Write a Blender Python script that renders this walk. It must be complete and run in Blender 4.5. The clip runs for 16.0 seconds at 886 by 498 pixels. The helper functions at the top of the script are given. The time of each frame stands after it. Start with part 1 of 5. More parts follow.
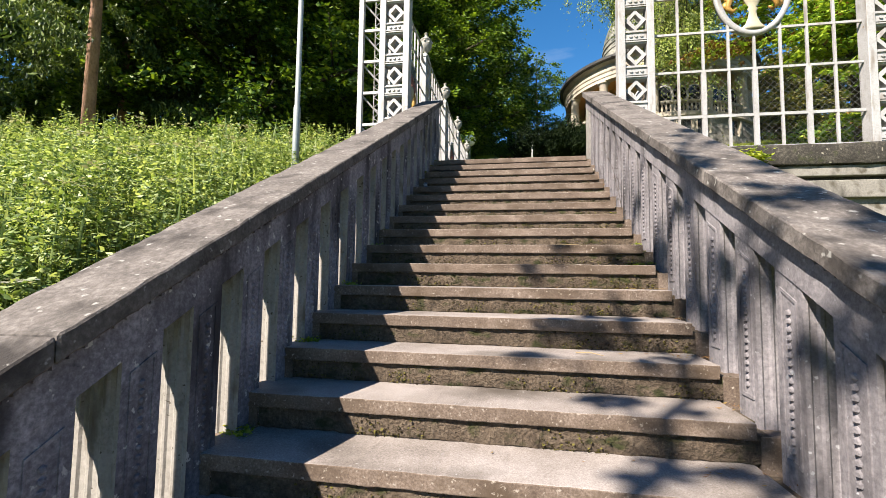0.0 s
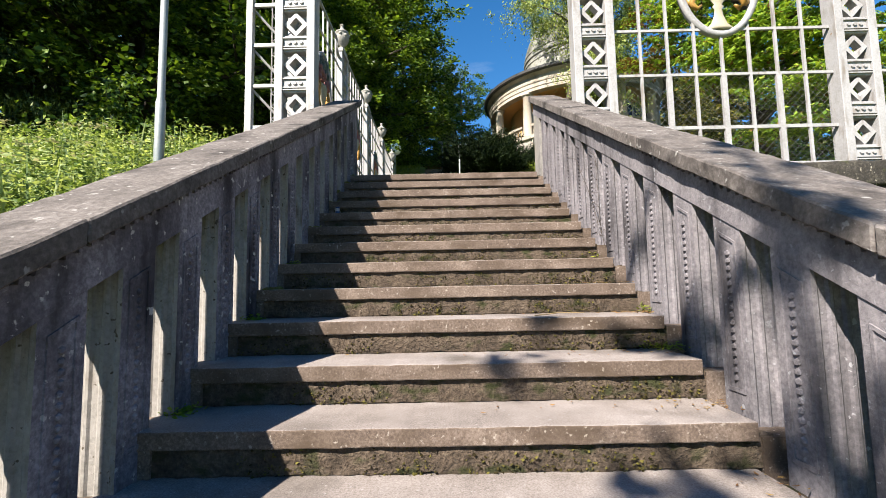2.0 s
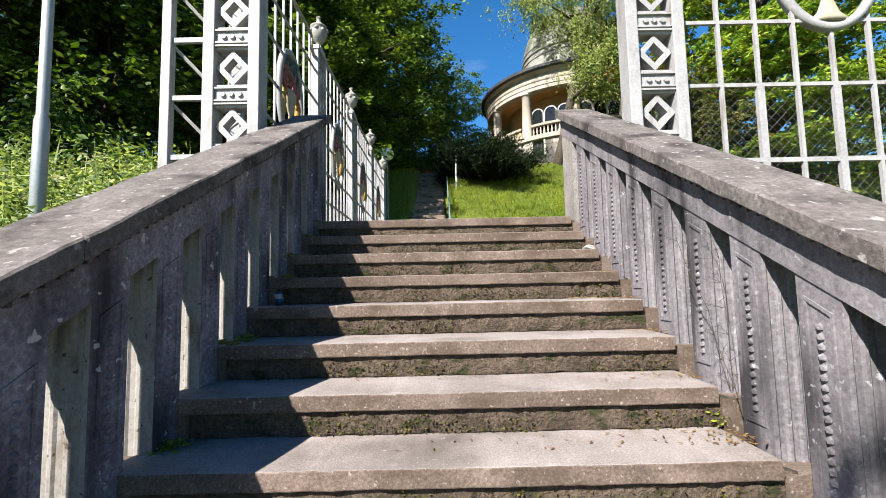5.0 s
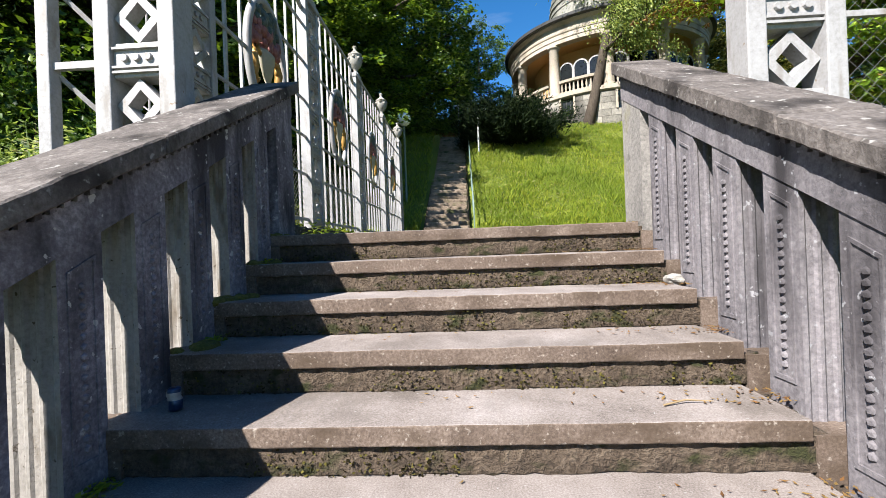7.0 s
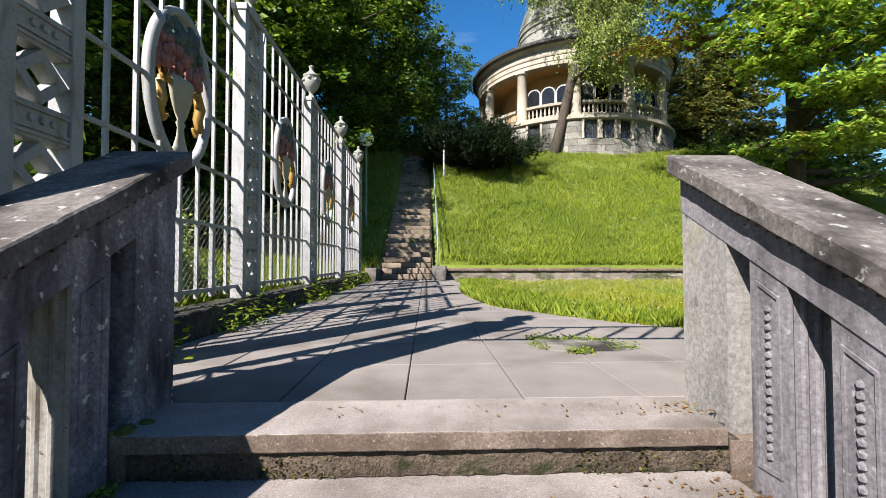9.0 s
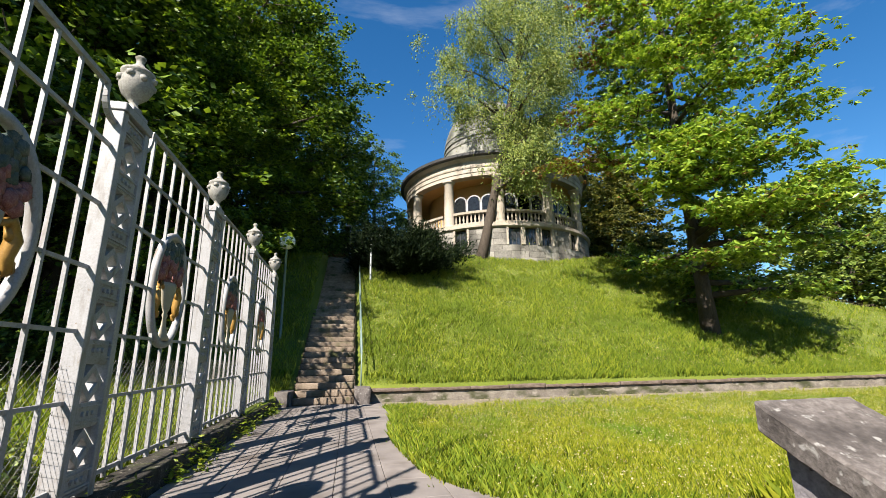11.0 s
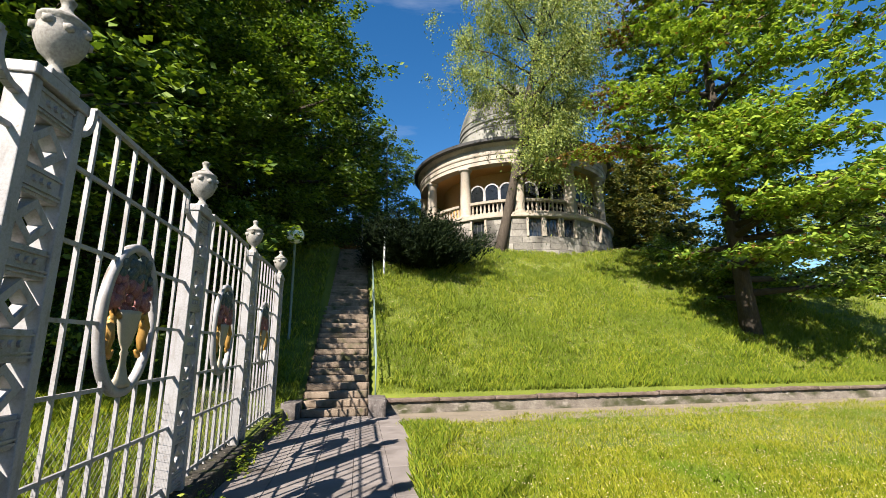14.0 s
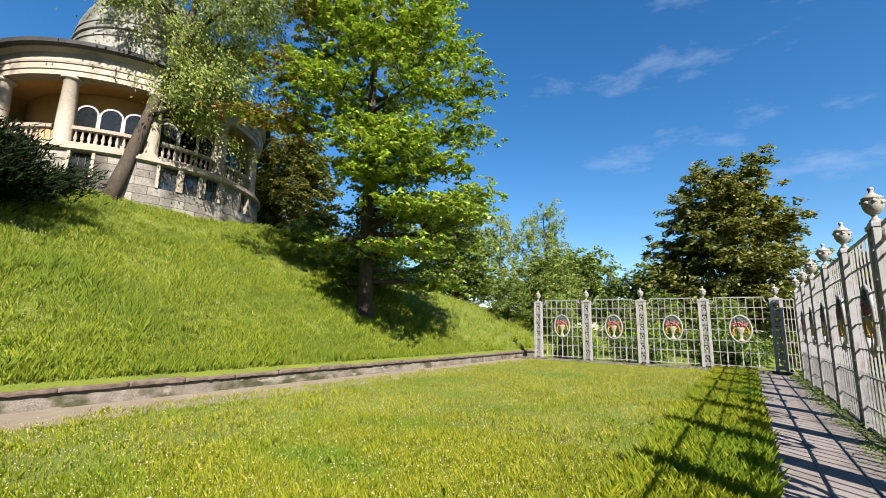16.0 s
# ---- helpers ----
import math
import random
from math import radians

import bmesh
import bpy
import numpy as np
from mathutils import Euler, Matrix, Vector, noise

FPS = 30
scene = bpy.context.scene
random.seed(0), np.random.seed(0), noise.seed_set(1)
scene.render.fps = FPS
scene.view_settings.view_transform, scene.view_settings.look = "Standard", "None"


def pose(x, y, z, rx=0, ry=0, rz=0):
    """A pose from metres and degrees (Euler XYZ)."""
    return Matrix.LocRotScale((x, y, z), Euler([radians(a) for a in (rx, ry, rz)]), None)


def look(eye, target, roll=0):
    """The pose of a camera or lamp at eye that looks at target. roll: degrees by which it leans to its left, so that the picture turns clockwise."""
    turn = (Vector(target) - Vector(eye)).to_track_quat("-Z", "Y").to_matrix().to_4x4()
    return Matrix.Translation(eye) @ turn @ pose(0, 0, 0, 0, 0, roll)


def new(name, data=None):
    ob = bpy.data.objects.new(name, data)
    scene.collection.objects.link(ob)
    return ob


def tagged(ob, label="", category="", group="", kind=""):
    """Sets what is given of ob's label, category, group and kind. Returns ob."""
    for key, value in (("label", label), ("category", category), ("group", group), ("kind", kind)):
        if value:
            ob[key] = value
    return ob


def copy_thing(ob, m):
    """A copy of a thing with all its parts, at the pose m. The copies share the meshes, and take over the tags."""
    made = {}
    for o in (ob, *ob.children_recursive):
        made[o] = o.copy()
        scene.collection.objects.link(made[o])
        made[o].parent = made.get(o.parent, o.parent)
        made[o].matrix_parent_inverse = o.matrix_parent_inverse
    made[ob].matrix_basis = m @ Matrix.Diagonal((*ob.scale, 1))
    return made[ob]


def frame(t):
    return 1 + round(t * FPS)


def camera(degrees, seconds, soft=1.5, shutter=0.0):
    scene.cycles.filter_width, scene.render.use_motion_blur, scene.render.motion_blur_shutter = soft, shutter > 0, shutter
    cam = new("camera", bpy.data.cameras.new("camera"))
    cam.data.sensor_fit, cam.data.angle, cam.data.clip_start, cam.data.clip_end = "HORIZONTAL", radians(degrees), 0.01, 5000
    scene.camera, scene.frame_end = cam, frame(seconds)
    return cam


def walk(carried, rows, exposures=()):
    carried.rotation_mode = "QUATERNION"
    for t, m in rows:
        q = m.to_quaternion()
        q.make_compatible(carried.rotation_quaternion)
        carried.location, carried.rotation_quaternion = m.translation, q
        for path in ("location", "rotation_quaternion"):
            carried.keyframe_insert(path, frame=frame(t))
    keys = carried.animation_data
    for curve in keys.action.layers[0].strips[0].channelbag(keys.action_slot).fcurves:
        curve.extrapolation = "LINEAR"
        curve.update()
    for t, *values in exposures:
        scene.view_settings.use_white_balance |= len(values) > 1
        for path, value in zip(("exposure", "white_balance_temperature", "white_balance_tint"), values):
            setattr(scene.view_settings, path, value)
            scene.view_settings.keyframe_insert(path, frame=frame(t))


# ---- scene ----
cam = camera(90.3, 16.0, soft=0.55)
PATH = [
    (0, (0.217, 0.097, 1.581), (-0.127, 2.062, 1.719), 0.8),
    (0.5, (0.139, 0.508, 1.636), (-0.125, 2.486, 1.775), 1.5),
    (1, (0.074, 0.813, 1.754), (-0.108, 2.795, 1.949), 0.2),
    (1.5, (0.051, 1.068, 1.884), (-0.001, 3.058, 2.071), -1.0),
    (2, (0.063, 1.311, 1.994), (0.048, 3.303, 2.168), -1.1),
    (2.5, (0.053, 1.519, 2.132), (0.069, 3.513, 2.284), -1.2),
    (3, (0.1, 1.772, 2.228), (0.146, 3.765, 2.397), -1.0),
    (3.5, (0.07, 1.973, 2.359), (0.137, 3.963, 2.537), -1.1),
    (4, (0.028, 2.163, 2.458), (0.106, 4.153, 2.637), -1.3),
    (4.2, (0.012, 2.236, 2.5), (0.075, 4.227, 2.681), -1.2),
    (6.3, (0.131, 3.275, 2.963), (0.104, 5.274, 3.018), -1.7),
    (6.5, (0.139, 3.38, 2.975), (0.107, 5.379, 3.005), -1.8),
    (7, (0.137, 3.602, 3.127), (0.028, 5.599, 3.129), -2.1),
    (7.5, (0.104, 3.835, 3.263), (-0.036, 5.83, 3.235), -2.2),
    (8, (0.112, 4.081, 3.422), (-0.053, 6.074, 3.378), -1.9),
    (8.5, (0.067, 4.344, 3.607), (-0.094, 6.336, 3.539), -1.1),
    (9, (0.045, 4.575, 3.806), (0.122, 6.573, 3.861), 0.0),
    (9.5, (0.079, 4.813, 3.96), (0.369, 6.781, 4.163), -0.1),
    (10, (0.04, 5.025, 4.107), (0.406, 6.951, 4.505), -0.4),
    (10.2, (0.055, 5.12, 4.159), (0.444, 7.026, 4.624), -0.6),
    (12.3, (0.014, 5.798, 4.624), (0.42, 7.696, 5.107), -0.9),
    (12.5, (-0.003, 5.873, 4.631), (0.4, 7.773, 5.108), -0.9),
    (13, (-0.048, 6.082, 4.722), (0.335, 7.991, 5.177), -1.0),
    (13.5, (-0.033, 6.314, 4.799), (0.334, 8.231, 5.233), -0.8),
    (14, (0.006, 6.542, 4.9), (0.36, 8.464, 5.323), -0.4),
    (14.5, (0.071, 6.733, 4.884), (0.817, 8.543, 5.295), 0.3),
    (15, (0.108, 6.954, 4.901), (1.362, 8.455, 5.322), 0.6),
    (15.5, (0.305, 7.189, 4.861), (1.761, 8.498, 5.269), 0.7),
    (16, (0.452, 7.46, 4.852), (2.079, 8.57, 5.199), 1.2),
]
walk(cam, [(t, look(eye, target, roll)) for t, eye, target, roll in PATH],
     exposures=[(0, 1.98, 6750, 10), (2, 1.94, 6550, 10), (7.5, 1.86, 6200, 10), (9.5, 1.76, 6250, 10), (10.5, 1.74, 6450, 10), (12.5, 1.80, 6650, 11), (14.5, 1.78, 6650, 12), (16, 1.74, 6550, 12)])

# ---- world, sun, exposure ----
SUN_DIR = Vector((0.675, 0.86, -1.0)).normalized()          # the way the light travels
elev = math.asin(-SUN_DIR.z)
azim = math.atan2(-SUN_DIR.x, -SUN_DIR.y)                  # towards the sun, from +y to +x
world = bpy.data.worlds.new("world")
scene.world = world
world.use_nodes = True
wn, wl = world.node_tree.nodes, world.node_tree.links
sky = wn.new("ShaderNodeTexSky")
sky.sky_type = 'NISHITA'
sky.sun_disc = False
sky.sun_elevation = elev
sky.sun_rotation = azim
sky.air_density, sky.dust_density, sky.ozone_density = 1.0, 0.1, 3.0
bg = wn["Background"]
bg.inputs["Strength"].default_value = 0.052
# thin streaks of cloud
tc = wn.new("ShaderNodeTexCoord")
mp = wn.new("ShaderNodeMapping")
mp.inputs["Scale"].default_value = (1.2, 2.6, 7.0)
mp.inputs["Rotation"].default_value = (0.25, 0.12, 0.5)
nz = wn.new("ShaderNodeTexNoise")
nz.inputs["Scale"].default_value, nz.inputs["Detail"].default_value, nz.inputs["Roughness"].default_value = 1.6, 7.0, 0.6
rp = wn.new("ShaderNodeValToRGB")
rp.color_ramp.elements[0].position, rp.color_ramp.elements[1].position = 0.55, 0.82
rp.color_ramp.elements[1].color = (0.32, 0.32, 0.32, 1)
mx = wn.new("ShaderNodeMixRGB")
mx.inputs[2].default_value = (6.0, 6.4, 7.0, 1)
wl.new(tc.outputs["Generated"], mp.inputs[0])
wl.new(mp.outputs[0], nz.inputs["Vector"])
wl.new(nz.outputs[0], rp.inputs[0])
wl.new(rp.outputs[0], mx.inputs[0])
hs = wn.new("ShaderNodeHueSaturation")
hs.inputs["Saturation"].default_value = 1.32
wl.new(sky.outputs[0], hs.inputs["Color"])
wl.new(hs.outputs[0], mx.inputs[1])
wl.new(mx.outputs[0], bg.inputs[0])

sun_data = bpy.data.lights.new("sun", 'SUN')
sun_data.energy, sun_data.angle, sun_data.color = 5.0, radians(0.55), (1.0, 0.92, 0.82)
sun = new("sun", sun_data)
sun.matrix_world = look(Vector((0, 0, 30)) - SUN_DIR * 10, Vector((0, 0, 30)))


# ---- materials ----
def mat_noise(name, cols, scale=4.0, fine=60.0, rough=0.85, bump=0.3, metal=0.0, island=0.0, obj=0.0, translucent=0.0, stain=None, spots=None, stretch=(1, 1, 1), spec=0.35, bump_dist=0.01):
    """A surface with broad and fine variation between the colours given, with optional stains and lichen spots."""
    m = bpy.data.materials.new(name)
    m.use_nodes = True
    n, l = m.node_tree.nodes, m.node_tree.links
    b = n["Principled BSDF"]
    b.inputs["Roughness"].default_value = rough
    b.inputs["Metallic"].default_value = metal
    b.inputs["Specular IOR Level"].default_value = spec
    t = n.new("ShaderNodeTexCoord")
    geo = n.new("ShaderNodeNewGeometry")
    mapping = n.new("ShaderNodeMapping")
    mapping.inputs["Scale"].default_value = stretch
    l.new(geo.outputs["Position"], mapping.inputs[0])
    a = n.new("ShaderNodeTexNoise")
    a.inputs["Scale"].default_value, a.inputs["Detail"].default_value, a.inputs["Roughness"].default_value = scale, 6, 0.65
    f = n.new("ShaderNodeTexNoise")
    f.inputs["Scale"].default_value, f.inputs["Detail"].default_value, f.inputs["Roughness"].default_value = fine, 4, 0.7
    l.new(mapping.outputs[0], a.inputs["Vector"])
    l.new(mapping.outputs[0], f.inputs["Vector"])
    add = n.new("ShaderNodeMath")
    add.operation = 'MULTIPLY_ADD'
    add.inputs[1].default_value = 0.55
    l.new(f.outputs[0], add.inputs[0])
    sc = n.new("ShaderNodeMath")
    sc.operation = 'MULTIPLY'
    sc.inputs[1].default_value = 0.45
    l.new(a.outputs[0], sc.inputs[0])
    l.new(sc.outputs[0], add.inputs[2])
    value = add.outputs[0]
    for weight, out in ((island, geo.outputs["Random Per Island"]),):
        if weight:
            k = n.new("ShaderNodeMath")
            k.operation = 'MULTIPLY_ADD'
            k.inputs[1].default_value = weight
            s0 = n.new("ShaderNodeMath")
            s0.operation = 'SUBTRACT'
            s0.inputs[1].default_value = 0.5
            l.new(out, s0.inputs[0])
            l.new(s0.outputs[0], k.inputs[0])
            l.new(value, k.inputs[2])
            value = k.outputs[0]
    if obj:
        oi = n.new("ShaderNodeObjectInfo")
        k = n.new("ShaderNodeMath")
        k.operation = 'MULTIPLY_ADD'
        k.inputs[1].default_value = obj
        s0 = n.new("ShaderNodeMath")
        s0.operation = 'SUBTRACT'
        s0.inputs[1].default_value = 0.5
        l.new(oi.outputs["Random"], s0.inputs[0])
        l.new(s0.outputs[0], k.inputs[0])
        l.new(value, k.inputs[2])
        value = k.outputs[0]
    ramp = n.new("ShaderNodeValToRGB")
    e = ramp.color_ramp.elements
    lo, hi = 0.32, 0.68
    for i, c in enumerate(cols):
        p = lo + (hi - lo) * i / max(1, len(cols) - 1)
        if i < 2:
            e[i].position, e[i].color = p, (*c, 1)
        else:
            e.new(p).color = (*c, 1)
    l.new(value, ramp.inputs[0])
    col = ramp.outputs[0]
    for extra in (stain, spots):
        if extra:
            colour, s, p0, p1, st = extra
            mm = n.new("ShaderNodeMapping")
            mm.inputs["Scale"].default_value = st
            l.new(geo.outputs["Position"], mm.inputs[0])
            q = n.new("ShaderNodeTexNoise")
            q.inputs["Scale"].default_value, q.inputs["Detail"].default_value = s, 5
            l.new(mm.outputs[0], q.inputs["Vector"])
            r = n.new("ShaderNodeValToRGB")
            r.color_ramp.elements[0].position, r.color_ramp.elements[1].position = p0, p1
            l.new(q.outputs[0], r.inputs[0])
            x = n.new("ShaderNodeMixRGB")
            x.inputs[2].default_value = (*colour, 1)
            l.new(r.outputs[0], x.inputs[0])
            l.new(col, x.inputs[1])
            col = x.outputs[0]
    l.new(col, b.inputs["Base Color"])
    if bump:
        bp = n.new("ShaderNodeBump")
        bp.inputs["Strength"].default_value, bp.inputs["Distance"].default_value = bump, bump_dist
        l.new(add.outputs[0], bp.inputs["Height"])
        l.new(bp.outputs[0], b.inputs["Normal"])
    if translucent:
        tr = n.new("ShaderNodeBsdfTranslucent")
        mix = n.new("ShaderNodeMixShader")
        mix.inputs[0].default_value = translucent
        bright = n.new("ShaderNodeMixRGB")
        bright.blend_type = 'MULTIPLY'
        bright.inputs[0].default_value = 1
        bright.inputs[2].default_value = (1.3, 1.25, 0.6, 1)
        l.new(col, bright.inputs[1])
        l.new(bright.outputs[0], tr.inputs[0])
        l.new(b.outputs[0], mix.inputs[1])
        l.new(tr.outputs[0], mix.inputs[2])
        l.new(mix.outputs[0], n["Material Output"].inputs[0])
    return m


ONE = (1, 1, 1)
M_STEP = mat_noise("step_concrete", [(0.063, 0.051, 0.044), (0.178, 0.154, 0.142), (0.291, 0.264, 0.257)], 2.6, 170, 0.9, 0.6, stain=((0.055, 0.045, 0.037), 2.0, 0.54, 0.76, ONE), spots=((0.260, 0.251, 0.251), 75, 0.66, 0.74, ONE), bump_dist=0.006)
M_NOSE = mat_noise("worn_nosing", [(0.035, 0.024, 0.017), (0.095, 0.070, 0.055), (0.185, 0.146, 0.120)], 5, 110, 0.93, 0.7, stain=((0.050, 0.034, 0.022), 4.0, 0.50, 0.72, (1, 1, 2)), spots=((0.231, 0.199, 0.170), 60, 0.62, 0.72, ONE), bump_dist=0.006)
M_MOSS = mat_noise("yellow_moss", [(0.027, 0.027, 0.004), (0.071, 0.068, 0.010), (0.130, 0.114, 0.021)], 14, 90, 0.95, 1.0, bump_dist=0.01)
M_FLUTE_LIT = mat_noise("sunlit_fluted_concrete", [(0.124, 0.116, 0.104), (0.202, 0.189, 0.174), (0.253, 0.240, 0.225)], 5, 60, 0.92, 0.5, stain=((0.103, 0.086, 0.066), 7, 0.56, 0.72, (2, 2, 0.7)), spots=((0.060, 0.048, 0.035), 40, 0.66, 0.70, ONE))
M_USTEP = mat_noise("old_hill_step", [(0.054, 0.041, 0.029), (0.152, 0.117, 0.086), (0.270, 0.220, 0.170)], 2.0, 40, 0.95, 0.8, stain=((0.045, 0.049, 0.018), 2.5, 0.52, 0.7, ONE))
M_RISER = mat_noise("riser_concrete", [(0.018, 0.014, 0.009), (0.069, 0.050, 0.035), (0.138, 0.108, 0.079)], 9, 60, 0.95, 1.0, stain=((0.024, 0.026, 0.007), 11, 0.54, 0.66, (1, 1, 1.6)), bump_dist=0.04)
M_RAIL = mat_noise("weathered_concrete", [(0.054, 0.051, 0.057), (0.131, 0.121, 0.131), (0.211, 0.196, 0.208)], 3.0, 60, 0.92, 0.6, stain=((0.021, 0.019, 0.022), 1.9, 0.50, 0.70, (3.2, 3.2, 0.6)), spots=((0.199, 0.198, 0.212), 34, 0.655, 0.69, ONE))
M_ENDPIER = mat_noise("mossy_pale_concrete", [(0.075, 0.071, 0.068), (0.180, 0.170, 0.160), (0.290, 0.275, 0.255)], 3.0, 60, 0.92, 0.6, stain=((0.150, 0.140, 0.030), 3.2, 0.56, 0.68, (1, 1, 0.5)), spots=((0.050, 0.045, 0.040), 14, 0.62, 0.70, (1, 1, 0.4)))
# Rail concrete copied for the shaded left side: shade joins its stain, more lichen.
M_RAIL_SHADED = mat_noise("shaded_stained_concrete", [(0.050, 0.047, 0.057), (0.142, 0.132, 0.153), (0.301, 0.287, 0.322)], 3.5, 55, 0.93, 0.7, stain=((0.026, 0.023, 0.028), 2.2, 0.46, 0.66, (2.6, 2.6, 0.7)), spots=((0.330, 0.320, 0.310), 24, 0.645, 0.675, ONE))
M_COPE = mat_noise("coping_concrete", [(0.032, 0.029, 0.026), (0.083, 0.072, 0.067), (0.159, 0.144, 0.136)], 5, 50, 0.95, 0.8, stain=((0.016, 0.013, 0.012), 4, 0.52, 0.68, ONE), spots=((0.200, 0.193, 0.183), 26, 0.635, 0.69, ONE))
M_CRUST_GAP = mat_noise("black_crust_and_gap_shade", [(0.009, 0.008, 0.007), (0.025, 0.022, 0.018), (0.089, 0.080, 0.064)], 4, 45, 0.95, 0.9, stain=((0.030, 0.036, 0.010), 5, 0.56, 0.68, ONE), spots=((0.204, 0.187, 0.153), 22, 0.64, 0.70, ONE), bump_dist=0.02)
M_WALL = mat_noise("terrace_wall_concrete", [(0.087, 0.081, 0.073), (0.152, 0.141, 0.127), (0.206, 0.195, 0.173)], 2, 60, 0.92, 0.4, stain=((0.016, 0.014, 0.011), 2.4, 0.44, 0.60, (1.3, 1.3, 0.6)), spots=((0.054, 0.046, 0.033), 9, 0.56, 0.7, ONE))
M_OLDWALL = mat_noise("crumbling_render", [(0.045, 0.038, 0.030), (0.125, 0.108, 0.088), (0.240, 0.215, 0.180)], 2.2, 40, 0.95, 0.8, stain=((0.035, 0.038, 0.014), 1.6, 0.46, 0.62, (1, 1, 1.6)), spots=((0.20, 0.18, 0.15), 3.5, 0.60, 0.70, (1, 1, 2)), bump_dist=0.02)
M_PAVE = mat_noise("paving_slab", [(0.107, 0.095, 0.089), (0.148, 0.131, 0.123), (0.189, 0.169, 0.157)], 2.2, 120, 0.9, 0.2, obj=0.12, stain=((0.077, 0.064, 0.056), 1.6, 0.52, 0.75, ONE), bump_dist=0.004)
M_PATH = mat_noise("tan_gravel", [(0.087, 0.071, 0.048), (0.146, 0.122, 0.089), (0.195, 0.168, 0.130)], 2.5, 70, 1.0, 0.6)
M_JOINT = mat_noise("joint_soil", [(0.046, 0.036, 0.025), (0.099, 0.081, 0.056), (0.060, 0.073, 0.021)], 6, 80, 1.0, 0.5)
M_WHITE = mat_noise("white_paint", [(0.167, 0.161, 0.157), (0.248, 0.244, 0.247), (0.297, 0.297, 0.304)], 4, 60, 0.5, 0.15, stain=((0.151, 0.133, 0.116), 6, 0.55, 0.74, (2.5, 2.5, 0.6)), spots=((0.155, 0.106, 0.064), 26, 0.70, 0.76, ONE), bump_dist=0.003)
M_URN = mat_noise("urn_stone", [(0.128, 0.118, 0.106), (0.230, 0.221, 0.202), (0.320, 0.310, 0.288)], 9, 60, 0.85, 0.4, stain=((0.089, 0.083, 0.064), 9, 0.56, 0.70, ONE))
M_CREAM = mat_noise("cream_paint", [(0.230, 0.205, 0.147), (0.320, 0.288, 0.217)], 8, 70, 0.6, 0.2)
M_GOLD = mat_noise("ochre_gold_paint", [(0.227, 0.119, 0.027), (0.335, 0.195, 0.048)], 12, 80, 0.45, 0.2, metal=0.25)
M_RED = mat_noise("faded_red_paint", [(0.109, 0.031, 0.031), (0.197, 0.075, 0.068), (0.306, 0.176, 0.156)], 16, 80, 0.65, 0.4)
M_TEAL = mat_noise("grey_teal_paint", [(0.016, 0.030, 0.027), (0.043, 0.065, 0.060), (0.130, 0.130, 0.119)], 16, 80, 0.65, 0.4)
M_SOIL = mat_noise("meadow_soil", [(0.043, 0.056, 0.006), (0.084, 0.109, 0.012), (0.131, 0.141, 0.018)], 0.7, 30, 1.0, 0.6, bump_dist=0.05)
M_STONE = mat_noise("pale_limestone", [(0.182, 0.155, 0.117), (0.274, 0.239, 0.195), (0.340, 0.305, 0.254)], 0.9, 14, 0.85, 0.3, obj=0.1, stain=((0.157, 0.138, 0.112), 0.9, 0.55, 0.75, (1, 1, 0.5)))
M_DRUM = mat_noise("weathered_ashlar", [(0.085, 0.080, 0.070), (0.175, 0.165, 0.145), (0.270, 0.255, 0.225)], 1.1, 14, 0.88, 0.4, obj=0.22, stain=((0.055, 0.052, 0.045), 0.8, 0.50, 0.68, (1, 1, 0.5)))
M_OCHRE = mat_noise("ochre_plaster", [(0.326, 0.177, 0.064), (0.412, 0.241, 0.093), (0.453, 0.284, 0.120)], 0.6, 14, 0.9, 0.15)
M_ROOF = mat_noise("dark_roof_metal", [(0.020, 0.020, 0.022), (0.050, 0.050, 0.050)], 2, 20, 0.6, 0.2)
M_DOME = mat_noise("dome_stone", [(0.145, 0.145, 0.128), (0.221, 0.221, 0.199), (0.255, 0.255, 0.231)], 0.8, 12, 0.8, 0.3, stain=((0.094, 0.098, 0.083), 0.8, 0.5, 0.7, (1, 1, 0.3)))
M_GLASS = mat_noise("window_glass", [(0.012, 0.014, 0.016), (0.030, 0.035, 0.040)], 0.5, 6, 0.08, 0.0, spec=0.7)
M_DARKIN = mat_noise("dark_interior", [(0.018, 0.012, 0.010), (0.050, 0.030, 0.025)], 0.8, 8, 0.9, 0.1)
M_GALV = mat_noise("galvanised_steel", [(0.195, 0.216, 0.216), (0.281, 0.303, 0.303)], 3, 40, 0.45, 0.1, metal=0.35)
M_WIRE = mat_noise("dull_wire", [(0.065, 0.065, 0.060), (0.135, 0.135, 0.130)], 3, 40, 0.6, 0.0, metal=0.3)
M_CANBLUE = mat_noise("can_blue", [(0.011, 0.027, 0.075), (0.021, 0.048, 0.119)], 20, 80, 0.3, 0.1, metal=0.6)
M_TWIG = mat_noise("dry_straw", [(0.162, 0.114, 0.060), (0.244, 0.184, 0.102)], 20, 120, 0.8, 0.2)
M_GREENP = mat_noise("grey_green_paint", [(0.075, 0.119, 0.108), (0.135, 0.184, 0.168)], 3, 40, 0.5, 0.1)
M_GLOBE = mat_noise("opal_globe", [(0.699, 0.690, 0.645), (0.770, 0.762, 0.717)], 3, 30, 0.25, 0.0)
M_BARK = mat_noise("dark_bark", [(0.019, 0.015, 0.011), (0.046, 0.036, 0.027), (0.075, 0.062, 0.048)], 6, 30, 0.95, 0.9, stretch=(1, 1, 0.25), bump_dist=0.04)
